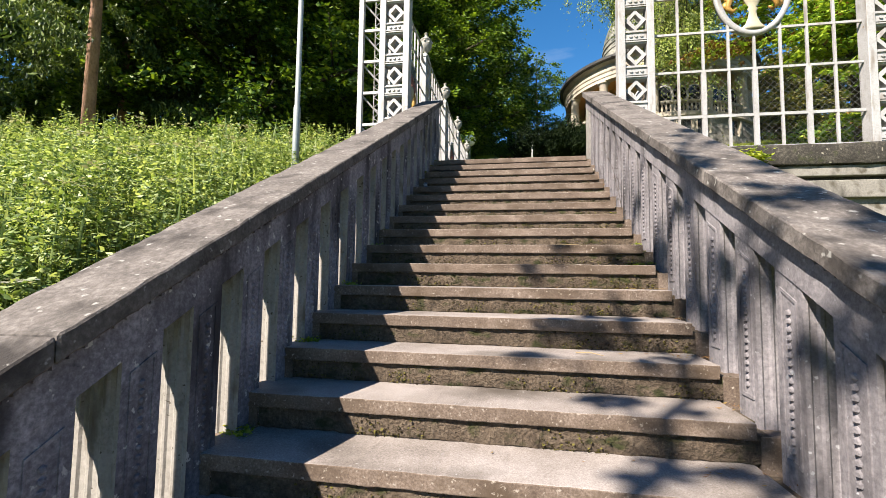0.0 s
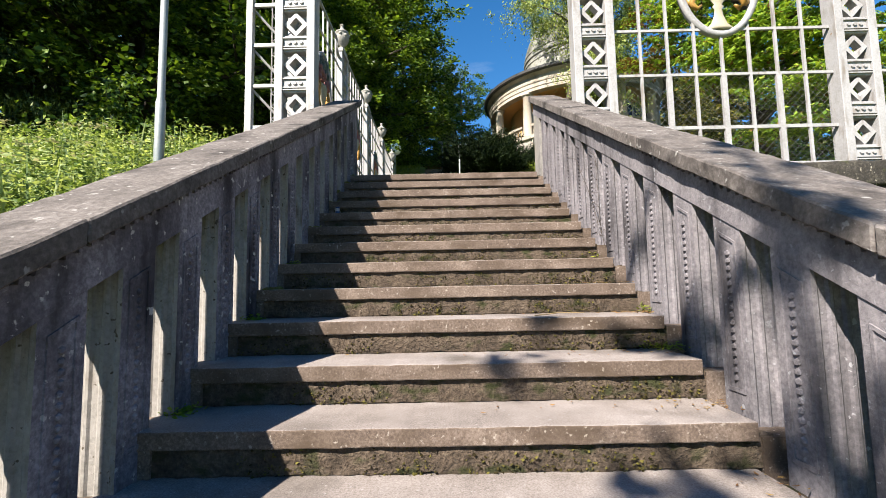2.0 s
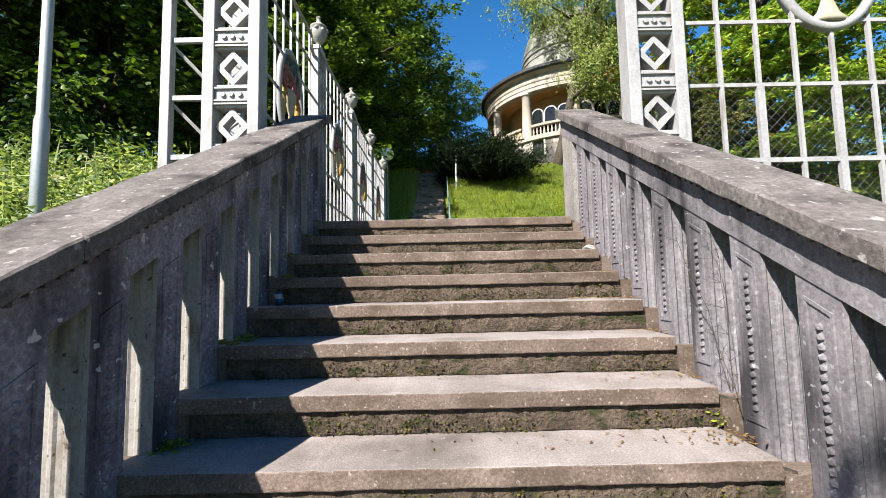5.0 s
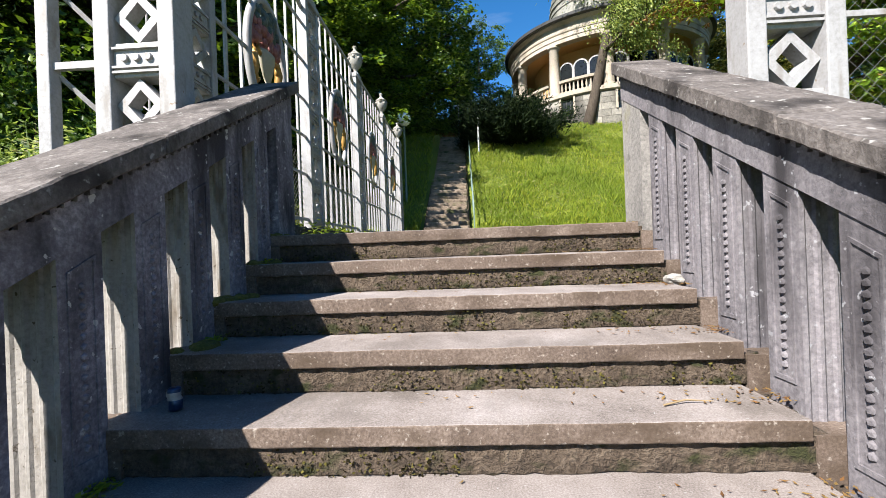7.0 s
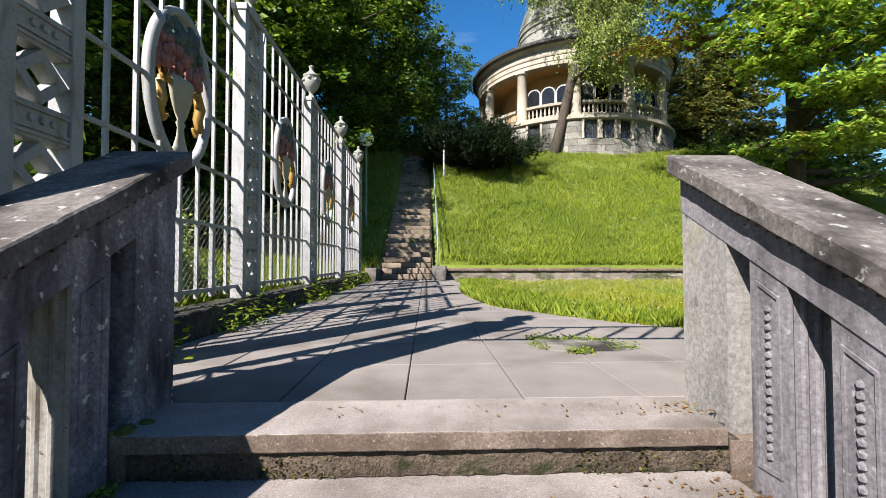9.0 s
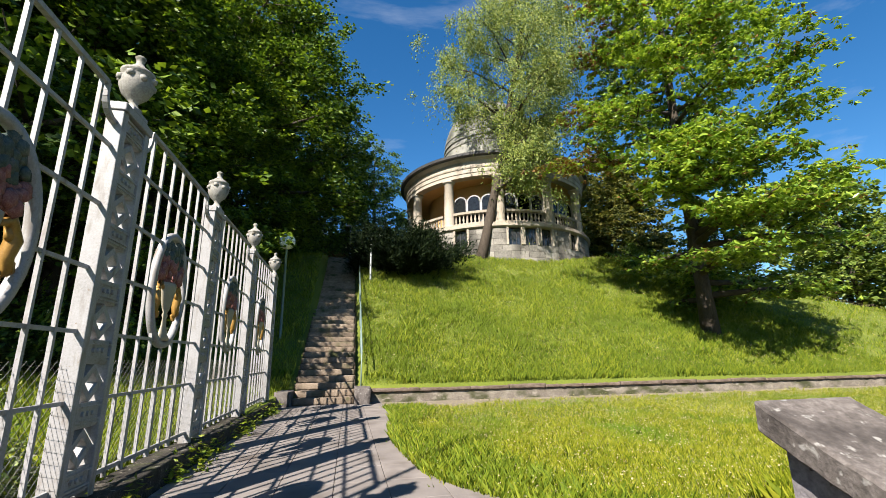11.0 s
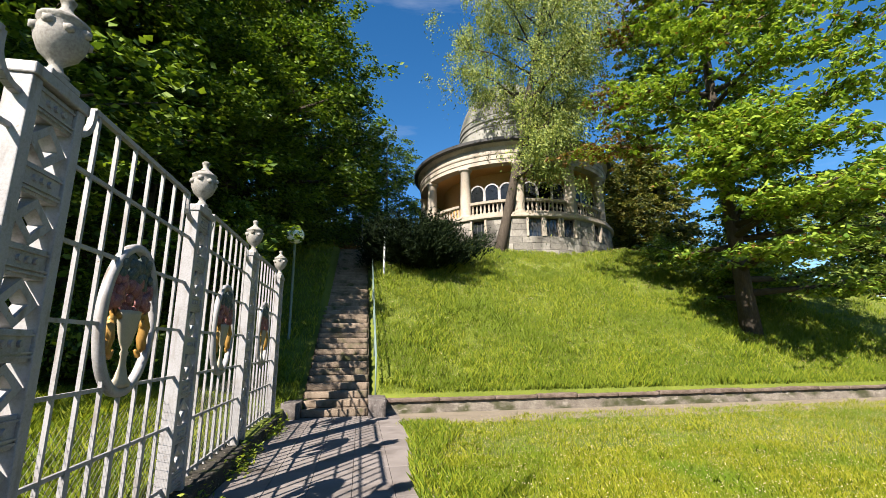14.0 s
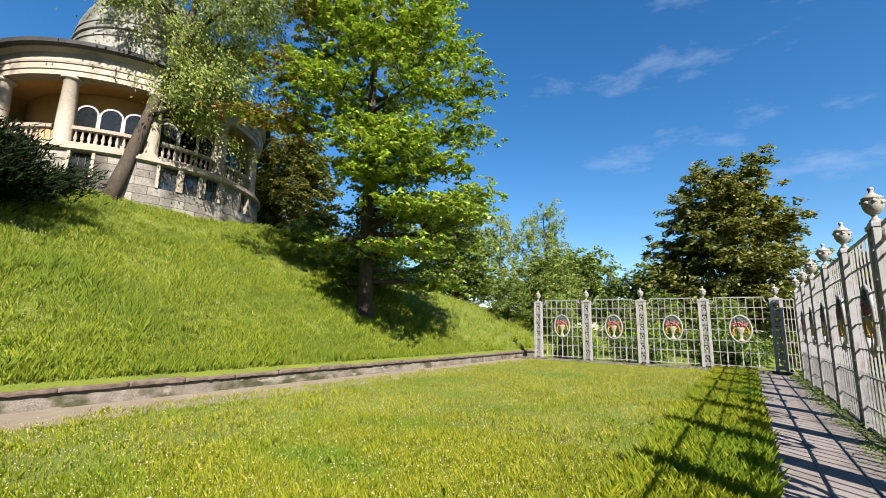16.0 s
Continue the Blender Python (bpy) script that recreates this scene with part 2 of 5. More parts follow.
M_PINE = mat_noise("reddish_spruce_bark", [(0.143, 0.076, 0.051), (0.293, 0.168, 0.117), (0.390, 0.244, 0.185)], 5, 26, 0.95, 0.9, stretch=(1, 1, 0.4), bump_dist=0.03)
M_BIRCH = mat_noise("birch_bark", [(0.014, 0.012, 0.010), (0.033, 0.030, 0.025), (0.141, 0.135, 0.122)], 3.5, 18, 0.85, 0.5, stretch=(0.5, 0.5, 1.6), stain=((0.027, 0.033, 0.014), 1.2, 0.48, 0.6, ONE))


def leaf_mat(name, cols, tr=0.35, rough=0.5, spec=0.3, patches=None):
    return mat_noise(name, cols, 0.35, 8, rough, 0.0, island=0.6, translucent=tr, spec=spec, stain=patches)


L_MAPLE = leaf_mat("maple_leaf", [(0.022, 0.051, 0.006), (0.060, 0.114, 0.012), (0.145, 0.217, 0.022)])
L_BIRCH = leaf_mat("birch_leaf", [(0.068, 0.109, 0.022), (0.147, 0.200, 0.039), (0.252, 0.291, 0.072)], 0.4)
L_MAGN = leaf_mat("broad_leaf", [(0.075, 0.147, 0.017), (0.160, 0.250, 0.029), (0.267, 0.356, 0.052)], 0.42, 0.32, 0.5)
L_OLIVE = leaf_mat("olive_leaf", [(0.040, 0.057, 0.013), (0.097, 0.117, 0.025), (0.175, 0.163, 0.043)])
L_BROWN = leaf_mat("withered_leaf", [(0.098, 0.049, 0.020), (0.178, 0.090, 0.033), (0.198, 0.130, 0.045)], 0.3)
L_SPRUCE = leaf_mat("spruce_needles", [(0.032, 0.058, 0.018), (0.063, 0.102, 0.028), (0.132, 0.176, 0.045)], 0.2)
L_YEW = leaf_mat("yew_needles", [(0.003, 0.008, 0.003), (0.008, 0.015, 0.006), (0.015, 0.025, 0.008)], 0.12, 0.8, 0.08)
L_HERB = leaf_mat("herb_leaf", [(0.081, 0.130, 0.036), (0.179, 0.241, 0.078), (0.325, 0.383, 0.172)], 0.4)
L_LIME = leaf_mat("lime_leaf", [(0.045, 0.080, 0.014), (0.105, 0.155, 0.028), (0.185, 0.235, 0.048)], 0.35)
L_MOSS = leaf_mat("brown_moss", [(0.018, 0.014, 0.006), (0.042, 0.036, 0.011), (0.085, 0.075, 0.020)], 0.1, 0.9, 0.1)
L_UMBEL = leaf_mat("umbel_flower", [(0.244, 0.249, 0.195), (0.335, 0.335, 0.281)], 0.3)
L_GRASS = leaf_mat("grass_blade", [(0.078, 0.126, 0.009), (0.146, 0.203, 0.013), (0.242, 0.276, 0.026)], 0.4, patches=((0.118, 0.170, 0.015), 0.45, 0.46, 0.72, ONE))
L_LAWN = leaf_mat("lawn_blade", [(0.105, 0.143, 0.007), (0.187, 0.219, 0.011), (0.282, 0.290, 0.027)], 0.4, patches=((0.119, 0.189, 0.014), 0.5, 0.50, 0.68, ONE))
L_SEED = leaf_mat("grass_seed", [(0.276, 0.248, 0.122), (0.407, 0.359, 0.220)], 0.3)
L_FLOWER = leaf_mat("orange_flower", [(0.162, 0.048, 0.016), (0.244, 0.098, 0.043)], 0.3)


# ---- mesh helpers ----
def part(name, bm, material, parent=None, label="", smooth=False):
    """Links a bmesh as one mesh object under a thing or a part."""
    me = bpy.data.meshes.new(name)
    if smooth:
        for f in bm.faces:
            f.smooth = True
    bm.to_mesh(me)
    bm.free()
    me.materials.append(material)
    ob = new(name, me)
    ob.parent = parent
    if label:
        ob["label"] = label
    return ob


def share(name, me, parent, x=0, y=0, z=0, rz=0, rx=0, ry=0):
    """Another object on a mesh that exists already."""
    ob = new(name, me)
    ob.parent = parent
    ob.matrix_basis = pose(x, y, z, rx, ry, rz)
    return ob


def empty(name, m, label="", category="", group="", kind=""):
    ob = new(name)
    ob.matrix_basis = m
    return tagged(ob, label, category, group, kind)


def box(bm, x0, x1, y0, y1, z0, z1, bev=0.0):
    r = bmesh.ops.create_cube(bm, size=1, matrix=Matrix.Translation(((x0 + x1) / 2, (y0 + y1) / 2, (z0 + z1) / 2)) @ Matrix.Diagonal((x1 - x0, y1 - y0, z1 - z0, 1)))
    if bev:
        es = list({e for v in r["verts"] for e in v.link_edges})
        bmesh.ops.bevel(bm, geom=es, offset=bev, segments=2, profile=0.5, affect='EDGES')
    return bm


def boxm(*a, bev=0.0):
    return box(bmesh.new(), *a, bev=bev)


def prism(bm, outline, axis, a, b):
    """A solid from a flat outline pushed along an axis from a to b. Outline: pairs in the two other axes, in order."""
    def at(p, q):
        return {'x': (q, p[0], p[1]), 'y': (p[0], q, p[1]), 'z': (p[0], p[1], q)}[axis]
    va = [bm.verts.new(at(p, a)) for p in outline]
    vb = [bm.verts.new(at(p, b)) for p in outline]
    n = len(outline)
    bm.faces.new(va)
    bm.faces.new(vb[::-1])
    for i in range(n):
        bm.faces.new((va[i], vb[i], vb[(i + 1) % n], va[(i + 1) % n]))
    bmesh.ops.recalc_face_normals(bm, faces=bm.faces)
    return bm


def lathe(bm, profile, n=24, a0=0.0, a1=2 * math.pi, centre=(0, 0, 0), closed=True):
    """A turned shape from (radius, z) pairs."""
    full = abs(a1 - a0 - 2 * math.pi) < 1e-6
    cols = n if full else n + 1
    rings = []
    for i in range(cols):
        a = a0 + (a1 - a0) * i / n
        rings.append([bm.verts.new((centre[0] + r * math.cos(a), centre[1] + r * math.sin(a), centre[2] + z)) for r, z in profile])
    for i in range(n):
        p, q = rings[i], rings[(i + 1) % cols]
        for j in range(len(profile) - 1):
            bm.faces.new((p[j], q[j], q[j + 1], p[j + 1]))
    bmesh.ops.remove_doubles(bm, verts=bm.verts, dist=1e-5)
    bmesh.ops.recalc_face_normals(bm, faces=bm.faces)
    return bm


def tube(bm, pts, radii, n=8):
    """A tube along points, with a radius at each."""
    pts = [Vector(p) for p in pts]
    rings = []
    for i, p in enumerate(pts):
        d = (pts[min(i + 1, len(pts) - 1)] - pts[max(i - 1, 0)]).normalized()
        s = d.cross(Vector((0, 0, 1)) if abs(d.z) < 0.95 else Vector((1, 0, 0))).normalized()
        u = s.cross(d)
        rings.append([bm.verts.new(p + (s * math.cos(2 * math.pi * k / n) + u * math.sin(2 * math.pi * k / n)) * radii[i]) for k in range(n)])
    for a, b in zip(rings, rings[1:]):
        for k in range(n):
            bm.faces.new((a[k], a[(k + 1) % n], b[(k + 1) % n], b[k]))
    bm.faces.new(rings[0][::-1])
    bm.faces.new(rings[-1])
    return bm


def mesh_np(name, verts, faces_flat, per, material):
    """A mesh from arrays, all faces with the same number of corners."""
    me = bpy.data.meshes.new(name)
    nf = len(faces_flat) // per
    me.vertices.add(len(verts))
    me.vertices.foreach_set("co", np.asarray(verts, dtype=np.float32).ravel())
    me.loops.add(len(faces_flat))
    me.loops.foreach_set("vertex_index", np.asarray(faces_flat, dtype=np.int32))
    me.polygons.add(nf)
    me.polygons.foreach_set("loop_start", np.arange(0, nf * per, per, dtype=np.int32))
    me.polygons.foreach_set("loop_total", np.full(nf, per, dtype=np.int32))
    me.update(calc_edges=True)
    me.materials.append(material)
    return me


def leaf_arrays(rng, centres, size, droop=0.0, flat=0.5, aspect=0.55, outward=False, heading=None):
    """Leaves as folded lozenges: four corners, two triangles each. flat: how level they lie; droop: how far the tips hang."""
    n = len(centres)
    az = np.arctan2(centres[:, 1], centres[:, 0]) + rng.normal(0, 0.8, n) if outward else rng.uniform(0, 2 * np.pi, n)
    if heading is not None:
        az = heading
    pitch = rng.normal(-droop, 0.5 * (1.2 - flat), n)
    d = np.stack([np.cos(az) * np.cos(pitch), np.sin(az) * np.cos(pitch), np.sin(pitch)], 1)
    roll = rng.normal(0, 1.0 * (1.15 - flat), n)
    side = np.stack([-np.sin(az), np.cos(az), np.zeros(n)], 1)
    up = np.cross(side, d)
    s = side * np.cos(roll)[:, None] + up * np.sin(roll)[:, None]
    sz = size * rng.uniform(0.6, 1.35, n)[:, None]
    v = np.empty((n, 4, 3))
    v[:, 0] = centres - d * sz * 0.5
    v[:, 2] = centres + d * sz * 0.5
    nn = np.cross(s, d)
    v[:, 1] = centres + s * sz * aspect * 0.5 + nn * sz * 0.10
    v[:, 3] = centres - s * sz * aspect * 0.5 + nn * sz * 0.10
    k = np.arange(n)[:, None] * 4
    f = np.concatenate([k, k + 1, k + 2, k, k + 2, k + 3], 1).ravel()
    return v.reshape(-1, 3), f


# ---- terrain ----
Y0, Z0, RUN, RISE = 6.05, 3.24, 0.295, 0.155               # top nosing of the flight, its tread and riser
TERRACE_E, WALL_Y = 23.6, 18.08


def smooth(a, b, x):
    t = min(1.0, max(0.0, (x - a) / (b - a)))
    return t * t * (3 - 2 * t)


def stair_line(y):
    return Z0 + (min(y, Y0) - Y0) * RISE / RUN


def hill(x, y):
    d = max(0.0, y - WALL_Y - 0.15)
    top = 10.15 - 3.9 * smooth(14, 32, x) - 1.6 * smooth(32, 60, x)
    h = 3.62 + 0.46 * d + 0.0145 * d * d
    k = 1.2
    low = min(h, top)
    if abs(h - top) < k:
        low -= (k - abs(h - top)) ** 2 / (4 * k)
    return low + (0.04 * max(0.0, y - 45) if x < 30 else 0)


def west(x, y):
    z = 0.12 + 0.40 * min(max(y, -8), 7.8) + 0.03 * max(0.0, y - 7.8) + 0.10 * min(30, max(0.0, -x - 2.2))
    z -= 1.25 * smooth(-3.4, -1.8, x) * (1 - smooth(5.0, 6.2, y))
    if y > 17:
        z = max(z, hill(x, y) + 0.06 * max(0.0, -x - 3) - 0.2)
    return z


def terrain(x, y):
    n = 0.10 * noise.noise(Vector((x * 0.35, y * 0.35, 3.0)))
    if -1.25 < x < 1.42 and y <= 6.31:
        return max(-1.2, stair_line(y) - 0.75)
    if -1.7 < x < TERRACE_E and 5.86 < y <= WALL_Y + 0.1:
        return Z0 - 0.03
    if x <= -1.25:
        return west(x, y) + n
    if y <= 5.86:
        return -0.5 + n
    if y > WALL_Y + 0.1:
        if -1.45 < x < 0.5 and y < 32:
            return 3.2 + 0.51 * (y - WALL_Y) - 0.55
        return hill(x, y) + n * min(1, (y - WALL_Y) * 0.5)
    # east of the terrace
    return 2.9 + n + 0.02 * (x - TERRACE_E)


def lines(stops):
    out = []
    for (a, step), (b, _) in zip(stops, stops[1:]):
        out += list(np.arange(a, b - 1e-6, step))
    return out + [stops[-1][0]]


xs = lines([(-400, 60), (-100, 15), (-40, 2.5), (-15, 0.8), (-1.72, 0.01), (-1.68, 0.42), (-1.26, 0.02), (-1.24, 0.6), (-0.04, 0.6), (1.41, 0.02), (1.43, 0.8), (23.58, 0.05), (23.63, 1.0), (45, 5), (100, 20), (400, 20)])
ys = lines([(-300, 60), (-60, 10), (-20, 1.0), (5.84, 0.04), (5.88, 0.4), (6.29, 0.04), (6.33, 0.7), (18.16, 0.04), (18.2, 0.6), (40, 2.5), (60, 10), (120, 40), (500, 40)])
gv = [(x, y, terrain(x, y)) for y in ys for x in xs]
nx = len(xs)
gf = [i for r in range(len(ys) - 1) for c in range(nx - 1) for i in (r * nx + c, r * nx + c + 1, (r + 1) * nx + c + 1, (r + 1) * nx + c)]
ground = new("ground", mesh_np("ground", gv, gf, 4, M_SOIL))
for p in ground.data.polygons:
    p.use_smooth = True
tagged(ground, "grassy meadow ground rising to a hill", "ground", kind="structure")

# ---- flight of steps ----
stairs = empty("stairs", pose(0, 0, 0), "weathered concrete outdoor staircase with worn overhanging treads", "stairs", kind="structure")
XL, XR = -0.93, 1.07
N_STEPS = 25


def rough_box(rng, x0, x1, y0, y1, z0, z1, cuts, amp, bev):
    """A slab with a worn, uneven surface and rounded edges."""
    bm = boxm(x0, x1, y0, y1, z0, z1)
    es = [e for e in bm.edges if abs(e.verts[0].co.x - e.verts[1].co.x) > 0.1]
    bmesh.ops.bevel(bm, geom=es, offset=bev, segments=2, profile=0.5, affect='EDGES')
    es = [e for e in bm.edges if abs(e.verts[0].co.x - e.verts[1].co.x) > 0.1]
    bmesh.ops.subdivide_edges(bm, edges=es, cuts=cuts, use_grid_fill=True)
    off = Vector((rng.uniform(0, 50), rng.uniform(0, 50), rng.uniform(0, 50)))
    for v in bm.verts:
        v.co += noise.noise_vector(v.co * 7 + off) * amp * 0.5 + noise.noise_vector(v.co * 31 + off) * amp * 0.8
    return bm


rng_py = random.Random(4)
slab_meshes, riser_meshes = [], []
for k in range(4):
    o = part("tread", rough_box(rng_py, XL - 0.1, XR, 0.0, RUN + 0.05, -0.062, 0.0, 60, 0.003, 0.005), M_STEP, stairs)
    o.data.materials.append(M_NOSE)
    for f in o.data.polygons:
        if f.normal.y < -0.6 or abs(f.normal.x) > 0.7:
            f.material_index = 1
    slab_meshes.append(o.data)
    bpy.data.objects.remove(o)
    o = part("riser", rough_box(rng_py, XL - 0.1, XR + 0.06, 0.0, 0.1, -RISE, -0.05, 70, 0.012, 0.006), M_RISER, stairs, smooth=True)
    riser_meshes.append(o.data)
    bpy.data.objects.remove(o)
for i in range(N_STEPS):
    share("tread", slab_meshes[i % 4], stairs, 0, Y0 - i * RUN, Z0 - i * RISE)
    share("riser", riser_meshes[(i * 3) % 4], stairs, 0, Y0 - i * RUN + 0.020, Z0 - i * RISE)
# core under the flight
core = [(Y0 + 0.1, Z0 - 0.02)]
for i in range(N_STEPS):
    core += [(Y0 - i * RUN + 0.14, Z0 - i * RISE - 0.03), (Y0 - i * RUN + 0.14, Z0 - (i + 1) * RISE - 0.03)]
core += [(Y0 - N_STEPS * RUN - 2.5, Z0 - N_STEPS * RISE - 0.03), (Y0 - N_STEPS * RUN - 2.5, -2), (Y0 + 0.1, -2)]
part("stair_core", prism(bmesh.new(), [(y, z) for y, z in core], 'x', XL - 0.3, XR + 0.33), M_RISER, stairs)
landing = part("landing", boxm(XL - 2, XR + 3, -6.0, Y0 - (N_STEPS - 1) * RUN - 0.02, Z0 - N_STEPS * RISE - 0.25, Z0 - N_STEPS * RISE), M_PAVE, stairs)


# ---- balustrades ----
SL = RISE / RUN


def sloped(bm, x0, x1, y0, y1, top, bottom):
    """A beam that follows the flight: top and bottom are heights over the nosing line."""
    f = lambda y, h: Z0 + (y - Y0) * SL + h
    return prism(bm, [(y0, f(y0, bottom)), (y1, f(y1, bottom)), (y1, f(y1, top)), (y0, f(y0, top))], 'x', x0, x1)


PD, PW = 0.156, 0.152                                      # depth and width of a pier


def pier_pitch(side):
    """Where the piers stand along the flight: the first one's near edge, and their spacing."""
    return (5.862, RUN) if side > 0 else (5.884, 0.2885)


def baluster_mesh(side):
    """A pier under the rail, with a fluted face towards each gap."""
    bm = bmesh.new()
    h = 0.72
    plan = [(0.0, 0.0)]
    for k in range(3):
        u = 0.016 + k * 0.045
        plan += [(u, 0.0), (u + 0.008, 0.006), (u + 0.027, 0.006), (u + 0.035, 0.0)]
    plan += [(PD, 0.0), (PD, PW)]
    for k in (2, 1, 0):
        u = 0.016 + k * 0.045
        plan += [(u + 0.035, PW), (u + 0.027, PW - 0.006), (u + 0.008, PW - 0.006), (u, PW)]
    plan += [(0.0, PW)]
    prism(bm, plan, 'z', 0.0, h)
    for v in bm.verts:
        if v.co.z > 0.3:
            v.co.z = h + v.co.y * SL
    me = bpy.data.meshes.new("baluster")
    bm.to_mesh(me)
    bm.free()
    me.materials.append(M_RAIL if side > 0 else M_RAIL_SHADED)
    me.materials.append(M_FLUTE_LIT)                            # left gap faces: sunlight put in as a paler colour
    for f in me.polygons:
        if side < 0 and abs(f.normal.y) > 0.4 and abs(f.normal.z) < 0.3:
            f.material_index = 1
    return me


def border_mesh(side):
    """A thin raised border round the sunk panel on a pier's inner face."""
    xin, s, h = (0.0, -1, 0.66) if side > 0 else (PD, 1, 0.66)
    bm = bmesh.new()
    a, b, w = 0.028, PW - 0.028, 0.009
    outer = [(a, 0.12), (b, 0.12), (b, h + b * SL), (a, h + a * SL)]
    inner = [(a + w, 0.135), (b - w, 0.135), (b - w, h - 0.012 + (b - w) * SL), (a + w, h - 0.012 + (a + w) * SL)]
    V = [[bm.verts.new((xin + dx, y, z)) for y, z in ring] for ring in (outer, inner) for dx in (0.0, s * 0.005)]
    for k in range(4):
        m = (k + 1) % 4
        for p, q in ((0, 1), (1, 3), (3, 2)):
            bm.faces.new((V[p][k], V[p][m], V[q][m], V[q][k]))
    bmesh.ops.recalc_face_normals(bm, faces=bm.faces)
    me = bpy.data.meshes.new("panel_border")
    bm.to_mesh(me)
    bm.free()
    me.materials.append(M_RAIL if side > 0 else M_RAIL_SHADED)
    return me


def bead_mesh(side):
    """The string of beads on a pier's inner face."""
    bm = bmesh.new()
    xin = 0.0 if side > 0 else PD
    for k in range(17):
        bmesh.ops.create_icosphere(bm, subdivisions=1, radius=0.0135, matrix=Matrix.Translation((xin, PW / 2, 0.17 + k * 0.029)) @ Matrix.Diagonal((0.9, 1, 1.0, 1)))
    me = bpy.data.meshes.new("bead_string")
    bm.to_mesh(me)
    bm.free()
    me.materials.append(M_RAIL if side > 0 else M_RAIL_SHADED)
    return me


def balustrade(x_in, side, name):
    b = empty(name, pose(0, 0, 0), "weathered grey concrete balustrade with lichen and beaded piers beside the steps", "balustrade", group="stair balustrades")
    x_out = x_in + side * 0.235
    face = M_RAIL if side > 0 else M_RAIL_SHADED
    lo, hi = min(x_in, x_out), max(x_in, x_out)
    y_end, y_start = 6.40, Y0 - 24 * RUN
    part("beam", sloped(bmesh.new(), lo, hi, y_start, y_end, 0.727, 0.595), face, b, "pale streaked concrete beam")
    # coping slabs, end to end, each a little off
    rng = random.Random(5 + side)
    y = y_end + 0.035
    while y > y_start:
        y2 = max(y_start, y - rng.uniform(1.25, 1.5))
        bm = sloped(bmesh.new(), lo - 0.042, hi + 0.042, y2 + 0.004, y, 0.822 + rng.uniform(-0.004, 0.004), 0.748)
        bmesh.ops.bevel(bm, geom=list(bm.edges), offset=0.006, segments=1, profile=0.5, affect='EDGES')
        es = [e for e in bm.edges if abs(e.verts[0].co.y - e.verts[1].co.y) > 0.5]
        bmesh.ops.subdivide_edges(bm, edges=es, cuts=44, use_grid_fill=True)
        for v in bm.verts:
            v.co += noise.noise_vector(v.co * 9) * 0.004 + noise.noise_vector(v.co * 33) * 0.0025
        part("coping", bm, M_COPE, b, "rough dark coping slab with lichen")
        y = y2
    # dentils
    dm = bpy.data.meshes.new("dentil_band")
    bm = bmesh.new()
    y = y_start + 0.02
    while y < y_end - 0.02:
        z = Z0 + (y - Y0) * SL
        prism(bm, [(y, z + 0.724), (y + 0.02, z + 0.724 + 0.02 * SL), (y + 0.02, z + 0.754 + 0.02 * SL), (y, z + 0.754)], 'x', min(x_in - side * 0.012, x_in + side * 0.03), max(x_in - side * 0.012, x_in + side * 0.03))
        y += 0.042
    bm.to_mesh(dm)
    bm.free()
    dm.materials.append(face)
    tagged(share("dentil_band", dm, b), kind="stuff")
    part("bed_strip", sloped(bmesh.new(), lo + 0.035, hi - 0.035, y_start, y_end, 0.753, 0.725), M_COPE, b)
    me, bead, bord = baluster_mesh(side), bead_mesh(side), border_mesh(side)
    first, pitch = pier_pitch(side)
    for i in range(23):
        y = first - i * pitch
        z = Z0 + (y - Y0) * SL - 0.122
        pier = share("pier", me, b, lo + 0.005 if side > 0 else hi - 0.005 - PD, y, z)
        tagged(share("bead_string", bead, pier), kind="stuff")
        share("panel_border", bord, pier)
    # end pier at the head of the flight
    f = lambda y, h: Z0 + (y - Y0) * SL + h
    y0 = 6.125 if side > 0 else 6.155
    bm = prism(bmesh.new(), [(y0, Z0 - 0.2), (6.395, Z0 - 0.2), (6.395, f(6.395, 0.6)), (y0, f(y0, 0.6))], 'x', lo + 0.003, hi - 0.003)
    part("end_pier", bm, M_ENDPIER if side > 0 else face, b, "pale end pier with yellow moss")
    # stepped plinth under the piers
    out = []
    for i in range(25):
        y, z = (Y0 - i * RUN + RUN + 0.012, Z0 - i * RISE - 0.05) if side > 0 else (Y0 - i * RUN + RUN + 0.006, Z0 - i * RISE - 0.005)
        out += [(y, z), (y - RUN, z)]
    out = out[:-1] + [(out[-1][0], -1.6), (6.41, -1.6)]
    part("plinth", prism(bmesh.new(), out, 'x', min(x_in - side * 0.035, x_out + side * 0.05), max(x_in - side * 0.035, x_out + side * 0.05)), M_NOSE, b, "dirty stepped concrete plinth")
    return b


balustrade(1.125, 1, "balustrade")
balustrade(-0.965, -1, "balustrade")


# ---- fence ----
POST_H = 2.90
MOD = 0.445


def cube_bar(bm, a, b, w, d):
    """A flat bar between two points of the fence's plane (u along, z up), w wide in the plane and d deep."""
    (u0, z0), (u1, z1) = a, b
    L = math.hypot(u1 - u0, z1 - z0)
    ang = math.atan2(z1 - z0, u1 - u0)
    bmesh.ops.create_cube(bm, size=1, matrix=Matrix.Translation(((u0 + u1) / 2, 0, (z0 + z1) / 2)) @ Matrix.Rotation(-ang, 4, 'Y') @ Matrix.Diagonal((L, d, w, 1)))
    return bm


